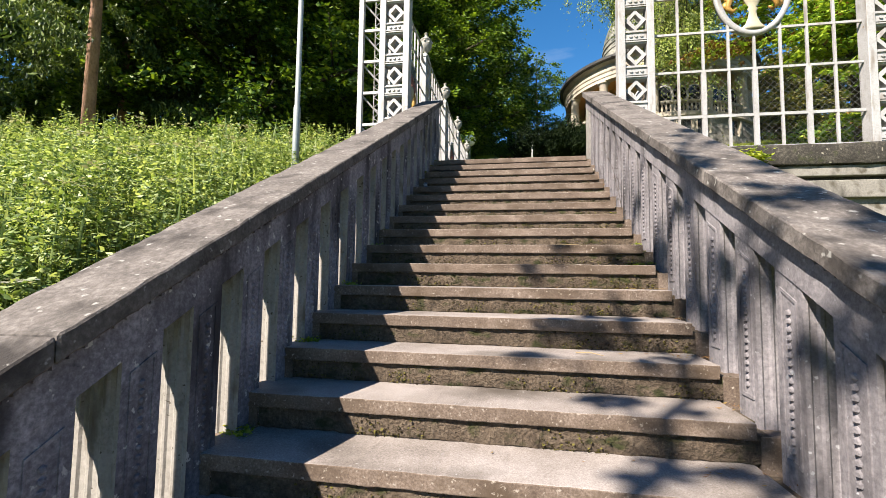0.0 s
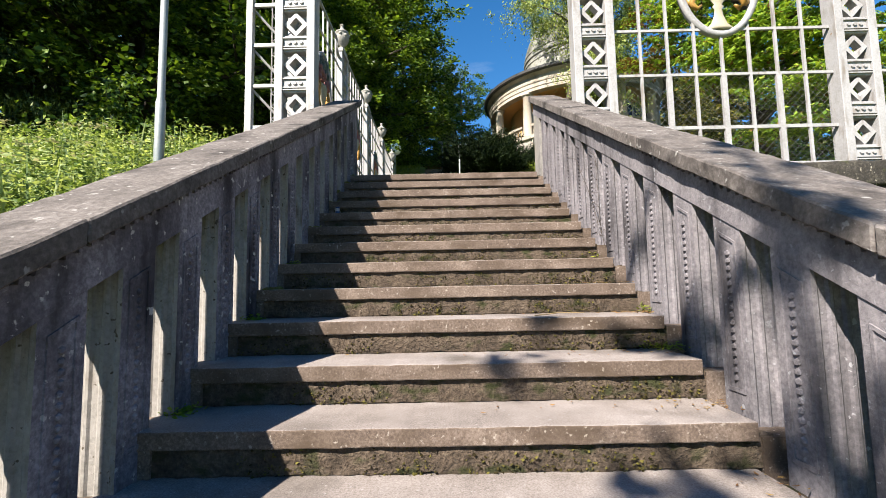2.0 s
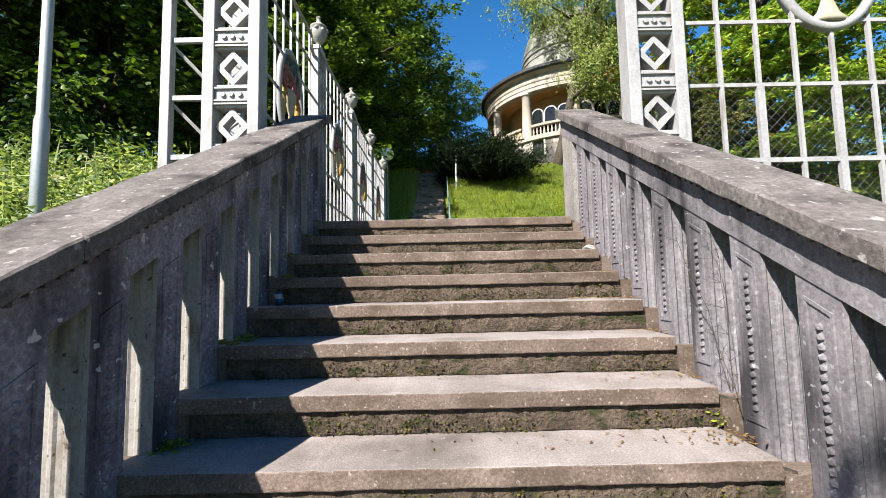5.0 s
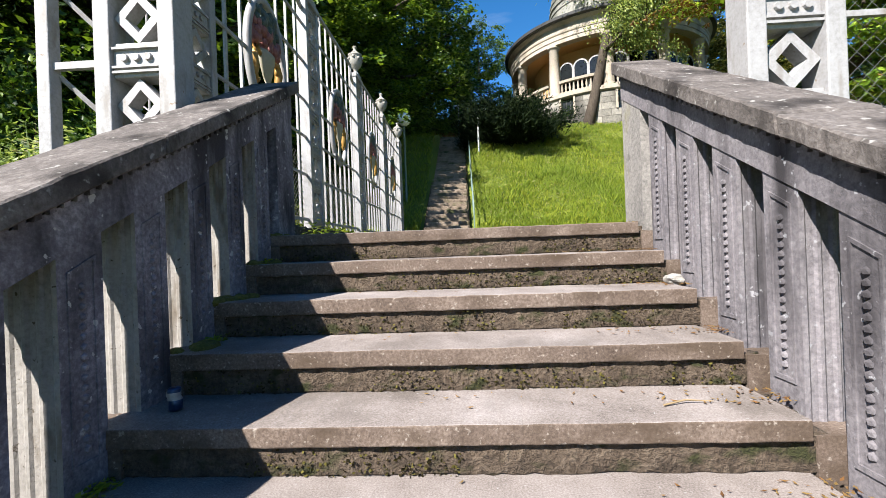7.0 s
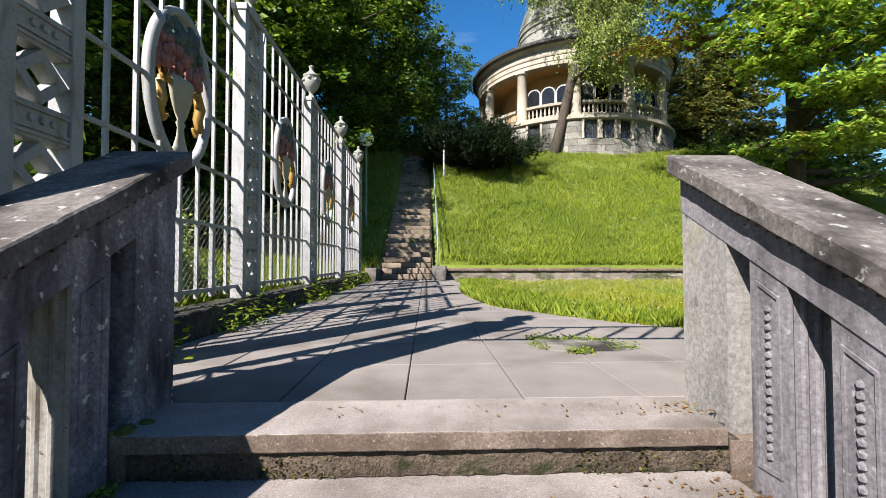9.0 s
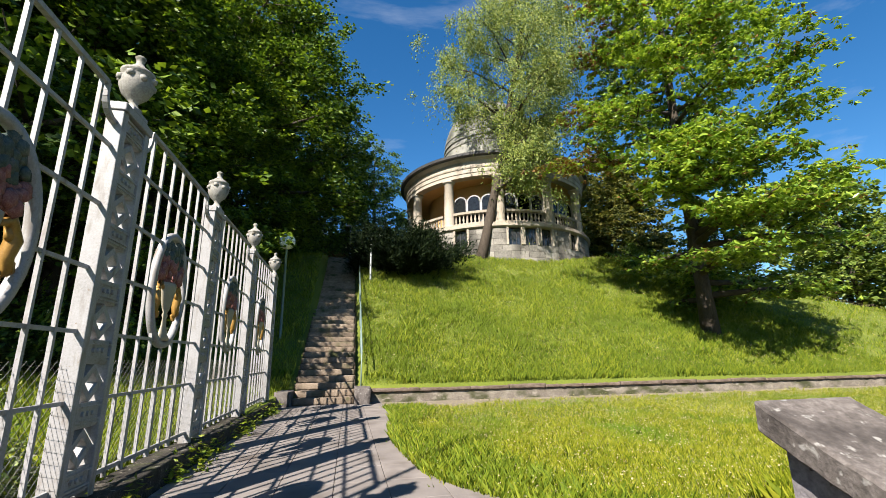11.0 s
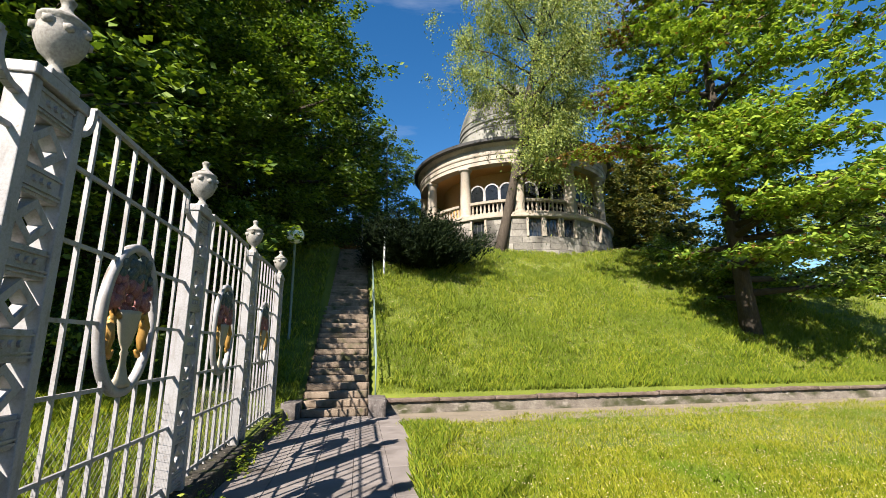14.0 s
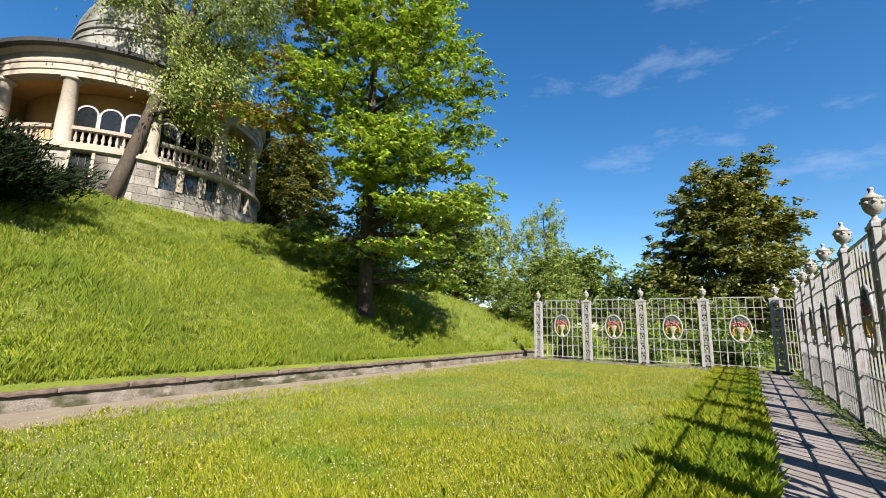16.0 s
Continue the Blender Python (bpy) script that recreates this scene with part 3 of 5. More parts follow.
def urn_bm():
    bm = bmesh.new()
    prof = [(0, 0), (0.075, 0), (0.085, 0.02), (0.05, 0.045), (0.036, 0.08), (0.06, 0.105), (0.115, 0.15), (0.148, 0.215), (0.155, 0.27), (0.135, 0.325), (0.152, 0.335), (0.152, 0.355), (0.10, 0.385), (0.05, 0.42), (0.032, 0.45), (0.042, 0.475), (0.05, 0.50), (0.03, 0.515), (0, 0.52)]
    lathe(bm, [(r * 0.86, z * 1.06) for r, z in prof], 18)
    for k in range(8):   # garland round the belly
        a = k * math.pi / 4
        bmesh.ops.create_icosphere(bm, subdivisions=1, radius=0.036, matrix=Matrix.Translation((0.125 * math.cos(a), 0.125 * math.sin(a), 0.31 - 0.025 * (k % 2))))
    return bm


def make_post(extra=0.0, wide=0.42, deep=0.16, bar=0.085):
    """A pierced post; extra lengthens it below its foot."""
    p = empty("fence_post", pose(0, 0, 0), "white painted pierced iron fence post with a stone urn on top")
    for s in (-1, 1):
        part("side_bar", boxm(s * wide / 2 - (bar if s > 0 else 0), s * wide / 2 + (bar if s < 0 else 0), -deep / 2, deep / 2, -extra, POST_H, bev=0.006), M_WHITE, p)
    w = wide / 2 - bar - 0.001
    bm = boxm(-w, w, -deep * 0.35, deep * 0.35, 0, 0.175, bev=0.005)
    for z in (0.02, 0.045, 0.14):
        box(bm, -w, w, -deep * 0.45, deep * 0.45, z, z + 0.012)
    for k in range(3):
        for s in (-1, 1):
            bmesh.ops.create_cone(bm, cap_ends=True, segments=10, radius1=0.022, radius2=0.018, depth=0.02, matrix=Matrix.Translation((-0.062 + k * 0.062, s * (deep * 0.35 + 0.005), 0.098)) @ Matrix.Rotation(math.pi / 2, 4, 'X'))
    ring_bm = bmesh.new()
    dia = [[(w + 0.003, 0), (0, 0.134), (-w - 0.003, 0), (0, -0.134)], [(w * 0.55, 0), (0, 0.078), (-w * 0.55, 0), (0, -0.078)]]
    V = [[ring_bm.verts.new((u, d, z)) for u, z in ring] for ring in dia for d in (-0.04, 0.04)]
    for k in range(4):
        m = (k + 1) % 4
        for a, b in ((0, 1), (1, 3), (3, 2), (2, 0)):
            ring_bm.faces.new((V[a][k], V[a][m], V[b][m], V[b][k]))
    bmesh.ops.recalc_face_normals(ring_bm, faces=ring_bm.faces)
    block = part("stud_block", bm, M_WHITE, p)
    ring = part("lozenge", ring_bm, M_WHITE, p)
    z = POST_H - 0.185
    zs = []
    while z > -extra - 0.05:
        zs.append(z)
        z -= MOD
    block.matrix_basis = pose(0, 0, zs[0])
    ring.matrix_basis = pose(0, 0, zs[0] - 0.135)
    for z in zs[1:]:
        if z > -extra:
            share("stud_block", block.data, p, 0, 0, z)
        if z - 0.135 > 0.1 - extra:
            share("lozenge", ring.data, p, 0, 0, z - 0.135)
    bm = boxm(-wide / 2 - 0.012, wide / 2 + 0.012, -deep / 2 - 0.015, deep / 2 + 0.015, POST_H, POST_H + 0.07, bev=0.008)
    box(bm, -0.13, 0.13, -0.075, 0.075, POST_H + 0.07, POST_H + 0.11, bev=0.008)
    part("cap", bm, M_WHITE, p)
    u = part("urn", urn_bm(), M_URN, p, "weathered grey stone urn finial", smooth=True)
    u.matrix_basis = pose(0, 0, POST_H + 0.11)
    return p


def make_panel(width, extra=0.0):
    """A panel between two posts, its middle at u = 0, its foot at z = 0."""
    p = empty("fence_panel", pose(0, 0, 0), "white painted iron fence panel with an oval vase medallion")
    hw = width / 2
    nb = 8
    rails = [0.06, 0.62, 1.10, 1.56, 2.05, 2.53] + ([0.02 - extra] if extra else [])
    oz, orx, orz = 1.62, 0.40, 0.57
    top = 2.97

    def inside(u):
        return orz * math.sqrt(max(0, 1 - (u / orx) ** 2)) if abs(u) < orx - 0.02 else 0

    for z in rails:
        d = abs(z - oz)
        cut = orx * math.sqrt(1 - (d / orz) ** 2) if d < orz else 0
        for a, b in ((-hw, -cut), (cut, hw)) if cut else ((-hw, hw),):
            part("rail", cube_bar(bmesh.new(), (a, z), (b, z), 0.034 if z < 0.1 else 0.027, 0.023), M_WHITE, p)
    for k in range(1, nb):
        u = -hw + width * k / nb
        cut = inside(u)
        t = top - 0.01
        for a, b in ((-extra, oz - cut), (oz + cut, t)) if cut else ((-extra, t),):
            part("bar", cube_bar(bmesh.new(), (u, a), (u, b), 0.026, 0.026), M_WHITE, p)
        if k % 2 == 0:
            part("foot_strip", cube_bar(bmesh.new(), (u, -extra), (u, 0.62), 0.052, 0.032), M_WHITE, p)
    # top rail with scooped ends
    pts = [(-hw, top - 0.24)]
    for a in range(0, 91, 15):
        pts.append((-hw + 0.17 * math.sin(radians(a)) + 0.02, top - 0.24 + 0.17 * (1 - math.cos(radians(a)))))
    pts.append((-hw + 0.19, top))
    pts = pts + [(-u, z) for u, z in reversed(pts)]
    bm = bmesh.new()
    for a, b in zip(pts, pts[1:]):
        cube_bar(bm, a, b, 0.036, 0.04)
    part("top_rail", bm, M_WHITE, p)
    # oval ring
    bm = bmesh.new()
    n = 48
    sec = [(-0.028, -0.03), (0.028, -0.03), (0.034, 0), (0.028, 0.03), (-0.028, 0.03), (-0.034, 0)]
    loops = []
    for i in range(n):
        a = 2 * math.pi * i / n
        loops.append([bm.verts.new(((orx + r) * math.cos(a), d, oz + (orz + r) * math.sin(a))) for r, d in sec])
    for i in range(n):
        A, B = loops[i], loops[(i + 1) % n]
        for j in range(6):
            bm.faces.new((A[j], A[(j + 1) % 6], B[(j + 1) % 6], B[j]))
    bmesh.ops.recalc_face_normals(bm, faces=bm.faces)
    part("oval_ring", bm, M_WHITE, p, smooth=True)
    # vase
    prof = [(0, -0.53), (0.13, -0.53), (0.135, -0.50), (0.085, -0.455), (0.05, -0.37), (0.04, -0.30), (0.06, -0.27), (0.04, -0.245), (0.075, -0.20), (0.12, -0.10), (0.155, 0.02), (0.16, 0.06), (0, 0.06)]
    bm = lathe(bmesh.new(), prof, 20)
    for v in bm.verts:
        v.co.y *= 0.35
        v.co.z += oz
    part("vase", bm, M_CREAM, p, "cream painted vase", smooth=True)
    # handles
    for s in (-1, 1):
        bm = bmesh.new()
        pts = [(s * 0.14, 0, oz + 0.0), (s * 0.23, 0, oz + 0.05), (s * 0.285, 0, oz - 0.06), (s * 0.25, 0, oz - 0.16), (s * 0.275, 0, oz - 0.24), (s * 0.22, 0, oz - 0.29), (s * 0.17, 0, oz - 0.25)]
        tube(bm, pts, [0.02, 0.036, 0.045, 0.04, 0.035, 0.026, 0.012], 8)
        for k in range(3):
            bmesh.ops.create_icosphere(bm, subdivisions=1, radius=0.045, matrix=Matrix.Translation((s * (0.25 + 0.02 * k), 0, oz - 0.03 - 0.09 * k)) @ Matrix.Diagonal((1, 0.6, 1.3, 1)))
        part("scroll_handle", bm, M_GOLD, p, "ochre gold scroll", smooth=True)
    # bouquet: heads of flowers, red below and grey-green above
    rng = random.Random(8)
    for name, mat, z0, z1, count, lab in (("blossoms", M_RED, 0.06, 0.30, 46, "faded red painted blossoms"), ("foliage", M_TEAL, 0.26, 0.50, 40, "grey-green painted foliage")):
        bm = bmesh.new()
        c = 0
        while c < count:
            u, z = rng.uniform(-0.3, 0.3), rng.uniform(z0, z1)
            if (u / (orx - 0.06)) ** 2 + (z / (orz - 0.04)) ** 2 > 1:
                continue
            bmesh.ops.create_icosphere(bm, subdivisions=1, radius=rng.uniform(0.045, 0.07), matrix=Matrix.Translation((u, rng.uniform(-0.025, 0.025), oz + z)) @ Matrix.Diagonal((1, 0.5, 1, 1)))
            c += 1
        part(name, bm, mat, p, lab, smooth=True)
    return p


def wire_mesh(width, height):
    """A diagonal wire net behind the panels' lower part."""
    bm = bmesh.new()
    step = 0.075
    n = int((width + height) / step)
    for k in range(n):
        u = -width / 2 - height + k * step
        for s in (0, 1):
            a, b = (u, 0.0), (u + height, height)
            lo = max(0.0, (-width / 2 - u) / height)
            hi = min(1.0, (width / 2 - u) / height)
            if hi <= lo:
                continue
            p, q = (u + lo * height, lo * height), (u + hi * height, hi * height)
            if s:
                p, q = (-p[0], p[1]), (-q[0], q[1])
            cube_bar(bm, p, q, 0.002, 0.002)
    me = bpy.data.meshes.new("wire_net")
    bm.to_mesh(me)
    bm.free()
    me.materials.append(M_WIRE)
    return me


FENCE_Z = 3.44
FY, FX, FYE = 5.79, -1.83, 5.69          # lines of the gate's west post, the side fence and the long front run


def fence(label):
    return empty("fence", pose(0, 0, 0), label, "fence", group="ornamental fences")


west_fence = fence("white painted iron fence with urn-topped posts on a dark kerb")
front_fence = fence("long white iron fence with urn-topped posts on the terrace wall")
east_fence = fence("white iron fence with urn-topped posts closing the lawn's far end")


def put(piece, owner, m, first=False):
    o = piece if first else copy_thing(piece, m)
    o.parent = owner
    o.matrix_basis = m
    return o


post = make_post(0.0, 0.47, 0.125, 0.08)
LEFT = [6.73 + 2.52 * k for k in range(5)]
for k, y in enumerate(LEFT):
    put(post, west_fence, pose(FX, y, FENCE_Z, 0, 0, 90), k == 0)
panel = make_panel(2.09)
share("wire_net", wire_mesh(2.09, 0.9), panel, 0, 0.05, 0)
for k, y in enumerate(LEFT[:-1]):
    put(panel, west_fence, pose(FX, y + 1.26, FENCE_Z + 0.06, 0, 0, 90), k == 0)
# front: two posts at the head of the steps, then the long run east
EXTRA = FENCE_Z - 3.145
long_post = make_post(EXTRA + 0.12)
put(long_post, front_fence, pose(-1.485, FY, FENCE_Z + 0.12), True)
FRONT = [1.612 + 2.66 * k for k in range(9)]
for x in FRONT:
    put(long_post, front_fence, pose(x, FYE, FENCE_Z + 0.12))
front_panel = make_panel(2.23, EXTRA + 0.05)
share("wire_net", wire_mesh(2.23, 1.0), front_panel, 0, 0.05, -EXTRA)
for k, x in enumerate(FRONT[:-1]):
    put(front_panel, front_fence, pose(x + 1.33, FYE, FENCE_Z + 0.06), k == 0)
# east end
EAST = [6.35 + 2.62 * k for k in range(5)]
east_panel = make_panel(2.19)
east_post = make_post(0.0, 0.45, 0.16, 0.12)
for k, y in enumerate(EAST):
    put(east_post, east_fence, pose(TERRACE_E, y, FENCE_Z - 0.1, 0, 0, -90), k == 0)
    if k < 4:
        put(east_panel, east_fence, pose(TERRACE_E, y + 1.31, FENCE_Z - 0.04, 0, 0, -90), k == 0)


def narrow_panel(width):
    """The short plain bay that closes the corner of two fences."""
    p = empty("fence_panel", pose(0, 0, 0), "narrow white iron fence panel at a corner")
    for z in (0.06, 0.62, 1.10, 1.56, 2.05, 2.53, 2.85):
        part("rail", cube_bar(bmesh.new(), (-width / 2, z), (width / 2, z), 0.03, 0.023), M_WHITE, p)
    for k in range(4):
        u = -width / 2 + width * k / 3
        part("bar", cube_bar(bmesh.new(), (u, 0), (u, 2.85), 0.026, 0.026), M_WHITE, p)
    return p


put(narrow_panel(0.36), east_fence, pose(TERRACE_E, 5.95, FENCE_Z - 0.04, 0, 0, -90), True)


def corner_brace():
    """The narrow braced bay between the first front post and the corner."""
    c = empty("corner_brace", pose(0, 0, 0), "white painted iron corner bay with diagonal struts", "fence corner", group="ornamental fence")
    o = part("corner_bar", boxm(-2.00, -1.93, FY - 0.08, FY - 0.01, 2.6, 6.3, bev=0.006), M_WHITE, c)
    part("corner_bar", boxm(-1.80, -1.765, FY + 0.25, FY + 0.285, 2.6, 6.2), M_WHITE, c)
    for k in range(8):
        z = 2.795 + MOD * k
        bm = bmesh.new()
        cube_bar(bm, (-1.95, z), (-1.67, z), 0.036, 0.03)
        o = part("cross_bar", bm, M_WHITE, c)
        o.matrix_basis = pose(0, FY - 0.045, 0)
        bm = bmesh.new()
        tube(bm, [(-1.95, FY - 0.02, z + MOD - 0.02), (-1.62, FY + 0.1, z + 0.06)], [0.014, 0.014], 6)
        part("strut", bm, M_WHITE, c)
    # a slim lattice mast behind
    bm = bmesh.new()
    for dx in (-0.05, 0.05):
        tube(bm, [(-1.93 + dx, 6.35, 2.6), (-1.93 + dx, 6.35, 6.3)], [0.008, 0.008], 6)
    for k in range(46):
        z = 2.65 + 0.08 * k
        s = 1 if k % 2 else -1
        tube(bm, [(-1.93 - s * 0.05, 6.35, z), (-1.93 + s * 0.05, 6.35, z + 0.08)], [0.006, 0.006], 5)
    part("lattice_mast", bm, M_WHITE, c)
    return c


corner_brace()


def gate_head():
    """The open iron head over the flight, between the two posts."""
    g = empty("gate_head", pose(0, 0, 0), "white iron grille spanning overhead between two fence posts", "gate", group="ornamental fence")
    x0, x1, zt, zb = -1.27, 1.39, 6.17, 5.52
    bm = bmesh.new()
    cube_bar(bm, (x0 + 0.19, zt), (x1 - 0.19, zt), 0.036, 0.04)
    for s, x in ((1, x0), (-1, x1)):
        prev = (x, zt - 0.2)
        for a in range(15, 91, 15):
            q = (x + s * 0.19 * math.sin(radians(a)), zt - 0.2 + 0.2 * (1 - math.cos(radians(a))))
            cube_bar(bm, prev, q, 0.036, 0.04)
            prev = q
    part("top_rail", bm, M_WHITE, g).matrix_basis = pose(0, FY, 0)
    bm = bmesh.new()
    cube_bar(bm, (x0, zb), (x1, zb), 0.034, 0.03)
    part("rail", bm, M_WHITE, g).matrix_basis = pose(0, FY, 0)
    for k in range(1, 10):
        bm = bmesh.new()
        u = x0 + (x1 - x0) * k / 10
        cube_bar(bm, (u, zb), (u, zt), 0.028, 0.026)
        part("bar", bm, M_WHITE, g).matrix_basis = pose(0, FY, 0)
    return g


gate_head()

# ---- walls and kerbs of the terrace ----
wf = empty("wall_front", pose(0, 0, 0), "stained concrete terrace wall with stepped mouldings and mossy coping", "wall", kind="structure")
part("wall_body", boxm(1.40, TERRACE_E + 0.3, 5.62, 5.84, -1.2, 2.56), M_WALL, wf)
part("coping", rough_box(rng_py, 1.40, TERRACE_E + 0.35, 5.50, 5.98, 2.90, 3.14, 160, 0.02, 0.02), M_CRUST_GAP, wf, "dark mossy coping", smooth=True)
part("moulding", boxm(1.41, TERRACE_E + 0.3, 5.54, 5.85, 2.78, 2.899, bev=0.01), M_WALL, wf)
part("moulding", boxm(1.41, TERRACE_E + 0.3, 5.555, 5.845, 2.54, 2.736, bev=0.01), M_WALL, wf)
# Recess between the mouldings: its shade is put in as near-black colour.
part("shadow_gap", boxm(1.42, TERRACE_E + 0.3, 5.62, 5.84, 2.735, 2.785), M_CRUST_GAP, wf)
part("west_return", boxm(-2.1, -1.22, 5.62, 5.9, -0.5, 3.14, bev=0.01), M_WALL, wf)

kw = empty("kerb_west", pose(0, 0, 0), "dark mossy concrete kerb carrying the fence", "kerb", kind="structure")
part("kerb_stone", rough_box(rng_py, 0, 11.2, -0.17, 0.17, -0.6, 0.0, 120, 0.02, 0.02), M_CRUST_GAP, kw, smooth=True).matrix_basis = pose(FX + 0.02, 6.0, FENCE_Z - 0.005, 0, 0, 90)
ke = empty("kerb_east", pose(0, 0, 0), "weathered concrete kerb carrying the end fence", "kerb", kind="structure")
part("kerb_stone", rough_box(rng_py, 0, 12.2, -0.17, 0.17, -1.6, 0.0, 60, 0.012, 0.02), M_COPE, ke, smooth=True).matrix_basis = pose(TERRACE_E, 5.9, FENCE_Z - 0.11, 0, 0, 90)

wn_ = empty("wall_back", pose(0, 0, 0), "low retaining wall with worn mossy coping below the slope", "wall", kind="structure")
x = 0.66
k = 0
rng_w = random.Random(11)
while x < 27:
    w = rng_w.uniform(1.1, 1.7)
    part("coping_stone", rough_box(rng_w, x, x + w - 0.012, WALL_Y - 0.06, WALL_Y + 0.28, 3.50, 3.59 + rng_w.uniform(-0.015, 0.02), 16, 0.022, 0.015), M_NOSE, wn_, smooth=True)
    x += w
part("wall_body", rough_box(rng_w, 0.62, 27.2, WALL_Y, WALL_Y + 0.24, 2.9, 3.51, 120, 0.014, 0.01), M_OLDWALL, wn_, "pale crumbling render", smooth=True)

# ---- upper stairs ----
us = empty("upper_stairs", pose(0, 0, 0), "long narrow flight of worn stone steps up the hill", "stairs", kind="structure")
U_RUN, U_RISE, U_N = 0.335, 0.171, 40
ub = rough_box(random.Random(21), -1.32, 0.22, 0.0, U_RUN + 0.06, -0.16, 0.0, 24, 0.012, 0.014)
uo = part("step", ub, M_USTEP, us, smooth=True)
uo.matrix_basis = pose(0, WALL_Y - 0.25, Z0 + U_RISE)
for i in range(1, U_N):
    share("step", uo.data, us, 0.015 * math.sin(i * 2.1), WALL_Y - 0.25 + U_RUN * i, Z0 + U_RISE * (i + 1))
out = [(WALL_Y - 0.2, 2.6)]
for i in range(U_N):
    out += [(WALL_Y - 0.22 + U_RUN * i, Z0 + U_RISE * i - 0.01), (WALL_Y - 0.22 + U_RUN * i, Z0 + U_RISE * (i + 1) - 0.02)]
out += [(WALL_Y + U_RUN * U_N, Z0 + U_RISE * U_N - 0.02), (WALL_Y + U_RUN * U_N, 2.6)]
part("stair_core", prism(bmesh.new(), out, 'x', -1.36, 0.26), M_RISER, us)
part("cheek_stone", rough_box(random.Random(3), 0.23, 0.64, WALL_Y - 0.55, WALL_Y + 0.35, 2.9, 3.66, 6, 0.02, 0.03), M_COPE, us, "square worn stone block", smooth=True)
part("cheek_stone", rough_box(random.Random(6), -1.75, -1.33, WALL_Y - 0.45, WALL_Y + 0.3, 2.9, 3.6, 6, 0.02, 0.03), M_COPE, us, "dark mossy stone block", smooth=True)


def handrail():
    h = empty("handrail", pose(0, 0, 0), "grey-green painted pipe handrail beside the upper steps", "handrail")
    za = lambda y: Z0 + 0.2 + (y - WALL_Y) * U_RISE / U_RUN
    ys = [18.6 + 1.9 * k for k in range(7)]
    bm = tube(bmesh.new(), [(0.42, y, za(y) + 0.95) for y in ys], [0.022] * len(ys), 8)
    part("rail_pipe", bm, M_GREENP, h, smooth=True)
    bm = tube(bmesh.new(), [(0.42, y, za(y) + 0.5) for y in ys], [0.015] * len(ys), 8)
    part("rail_pipe", bm, M_GREENP, h, smooth=True)
    for y in ys:
        part("upright", tube(bmesh.new(), [(0.42, y, za(y) - 0.4), (0.42, y, za(y) + 0.96)], [0.02, 0.02], 8), M_GREENP, h, smooth=True)


handrail()


def globe_lamp():
    g = empty("globe_lamp", pose(-2.25, 21.5, 3.9), "white globe lamp on a slim grey steel pole", "street lamp")
    part("pole", lathe(bmesh.new(), [(0, 0), (0.065, 0), (0.065, 0.9), (0.045, 0.95), (0.04, 4.3), (0.06, 4.32), (0.06, 4.38), (0, 4.38)], 12), M_GREENP, g, smooth=True)
    bm = bmesh.new()
    bmesh.ops.create_uvsphere(bm, u_segments=24, v_segments=14, radius=0.285, matrix=Matrix.Translation((0, 0, 4.6)))
    part("globe", bm, M_GLOBE, g, "opal white glass globe", smooth=True)


globe_lamp()


def mast_lamp(x, y, z, h, label, arm):
    g = empty("street_lamp", pose(x, y, z), label, "street lamp")
    part("pole", lathe(bmesh.new(), [(0, 0), (0.06, 0), (0.05, h * 0.4), (0.04, h), (0, h)], 12), M_GALV, g, smooth=True)
    part("arm", tube(bmesh.new(), [(-arm * 0.3, 0, h), (arm, 0, h)], [0.03, 0.03], 8), M_GALV, g)
    part("lamp_head", boxm(arm - 0.05, arm + 0.3, -0.09, 0.09, h - 0.07, h + 0.03, bev=0.02), M_GALV, g, "flat grey lamp head")


mast_lamp(0.91, 25.7, 5.9, 4.15, "slim grey steel lamp post with a short arm", 0.12)
mast_lamp(-0.1, 32.5, 9.5, 3.0, "slim grey steel lamp post with a cross arm", -0.25)

# tall pole among the herbs
tp = empty("tall_pole", pose(-2.93, 5.8, 1.6), "tall pale grey steel pole standing in tall herbs", "pole")
part("pole", lathe(bmesh.new(), [(0, 0), (0.05, 0), (0.05, 2.4), (0.038, 2.45), (0.034, 9.5), (0, 9.5)], 14), M_GALV, tp, smooth=True)

# ---- rotunda ----
RC = Vector((9.95, 34.5, 0))
RB = 10.2


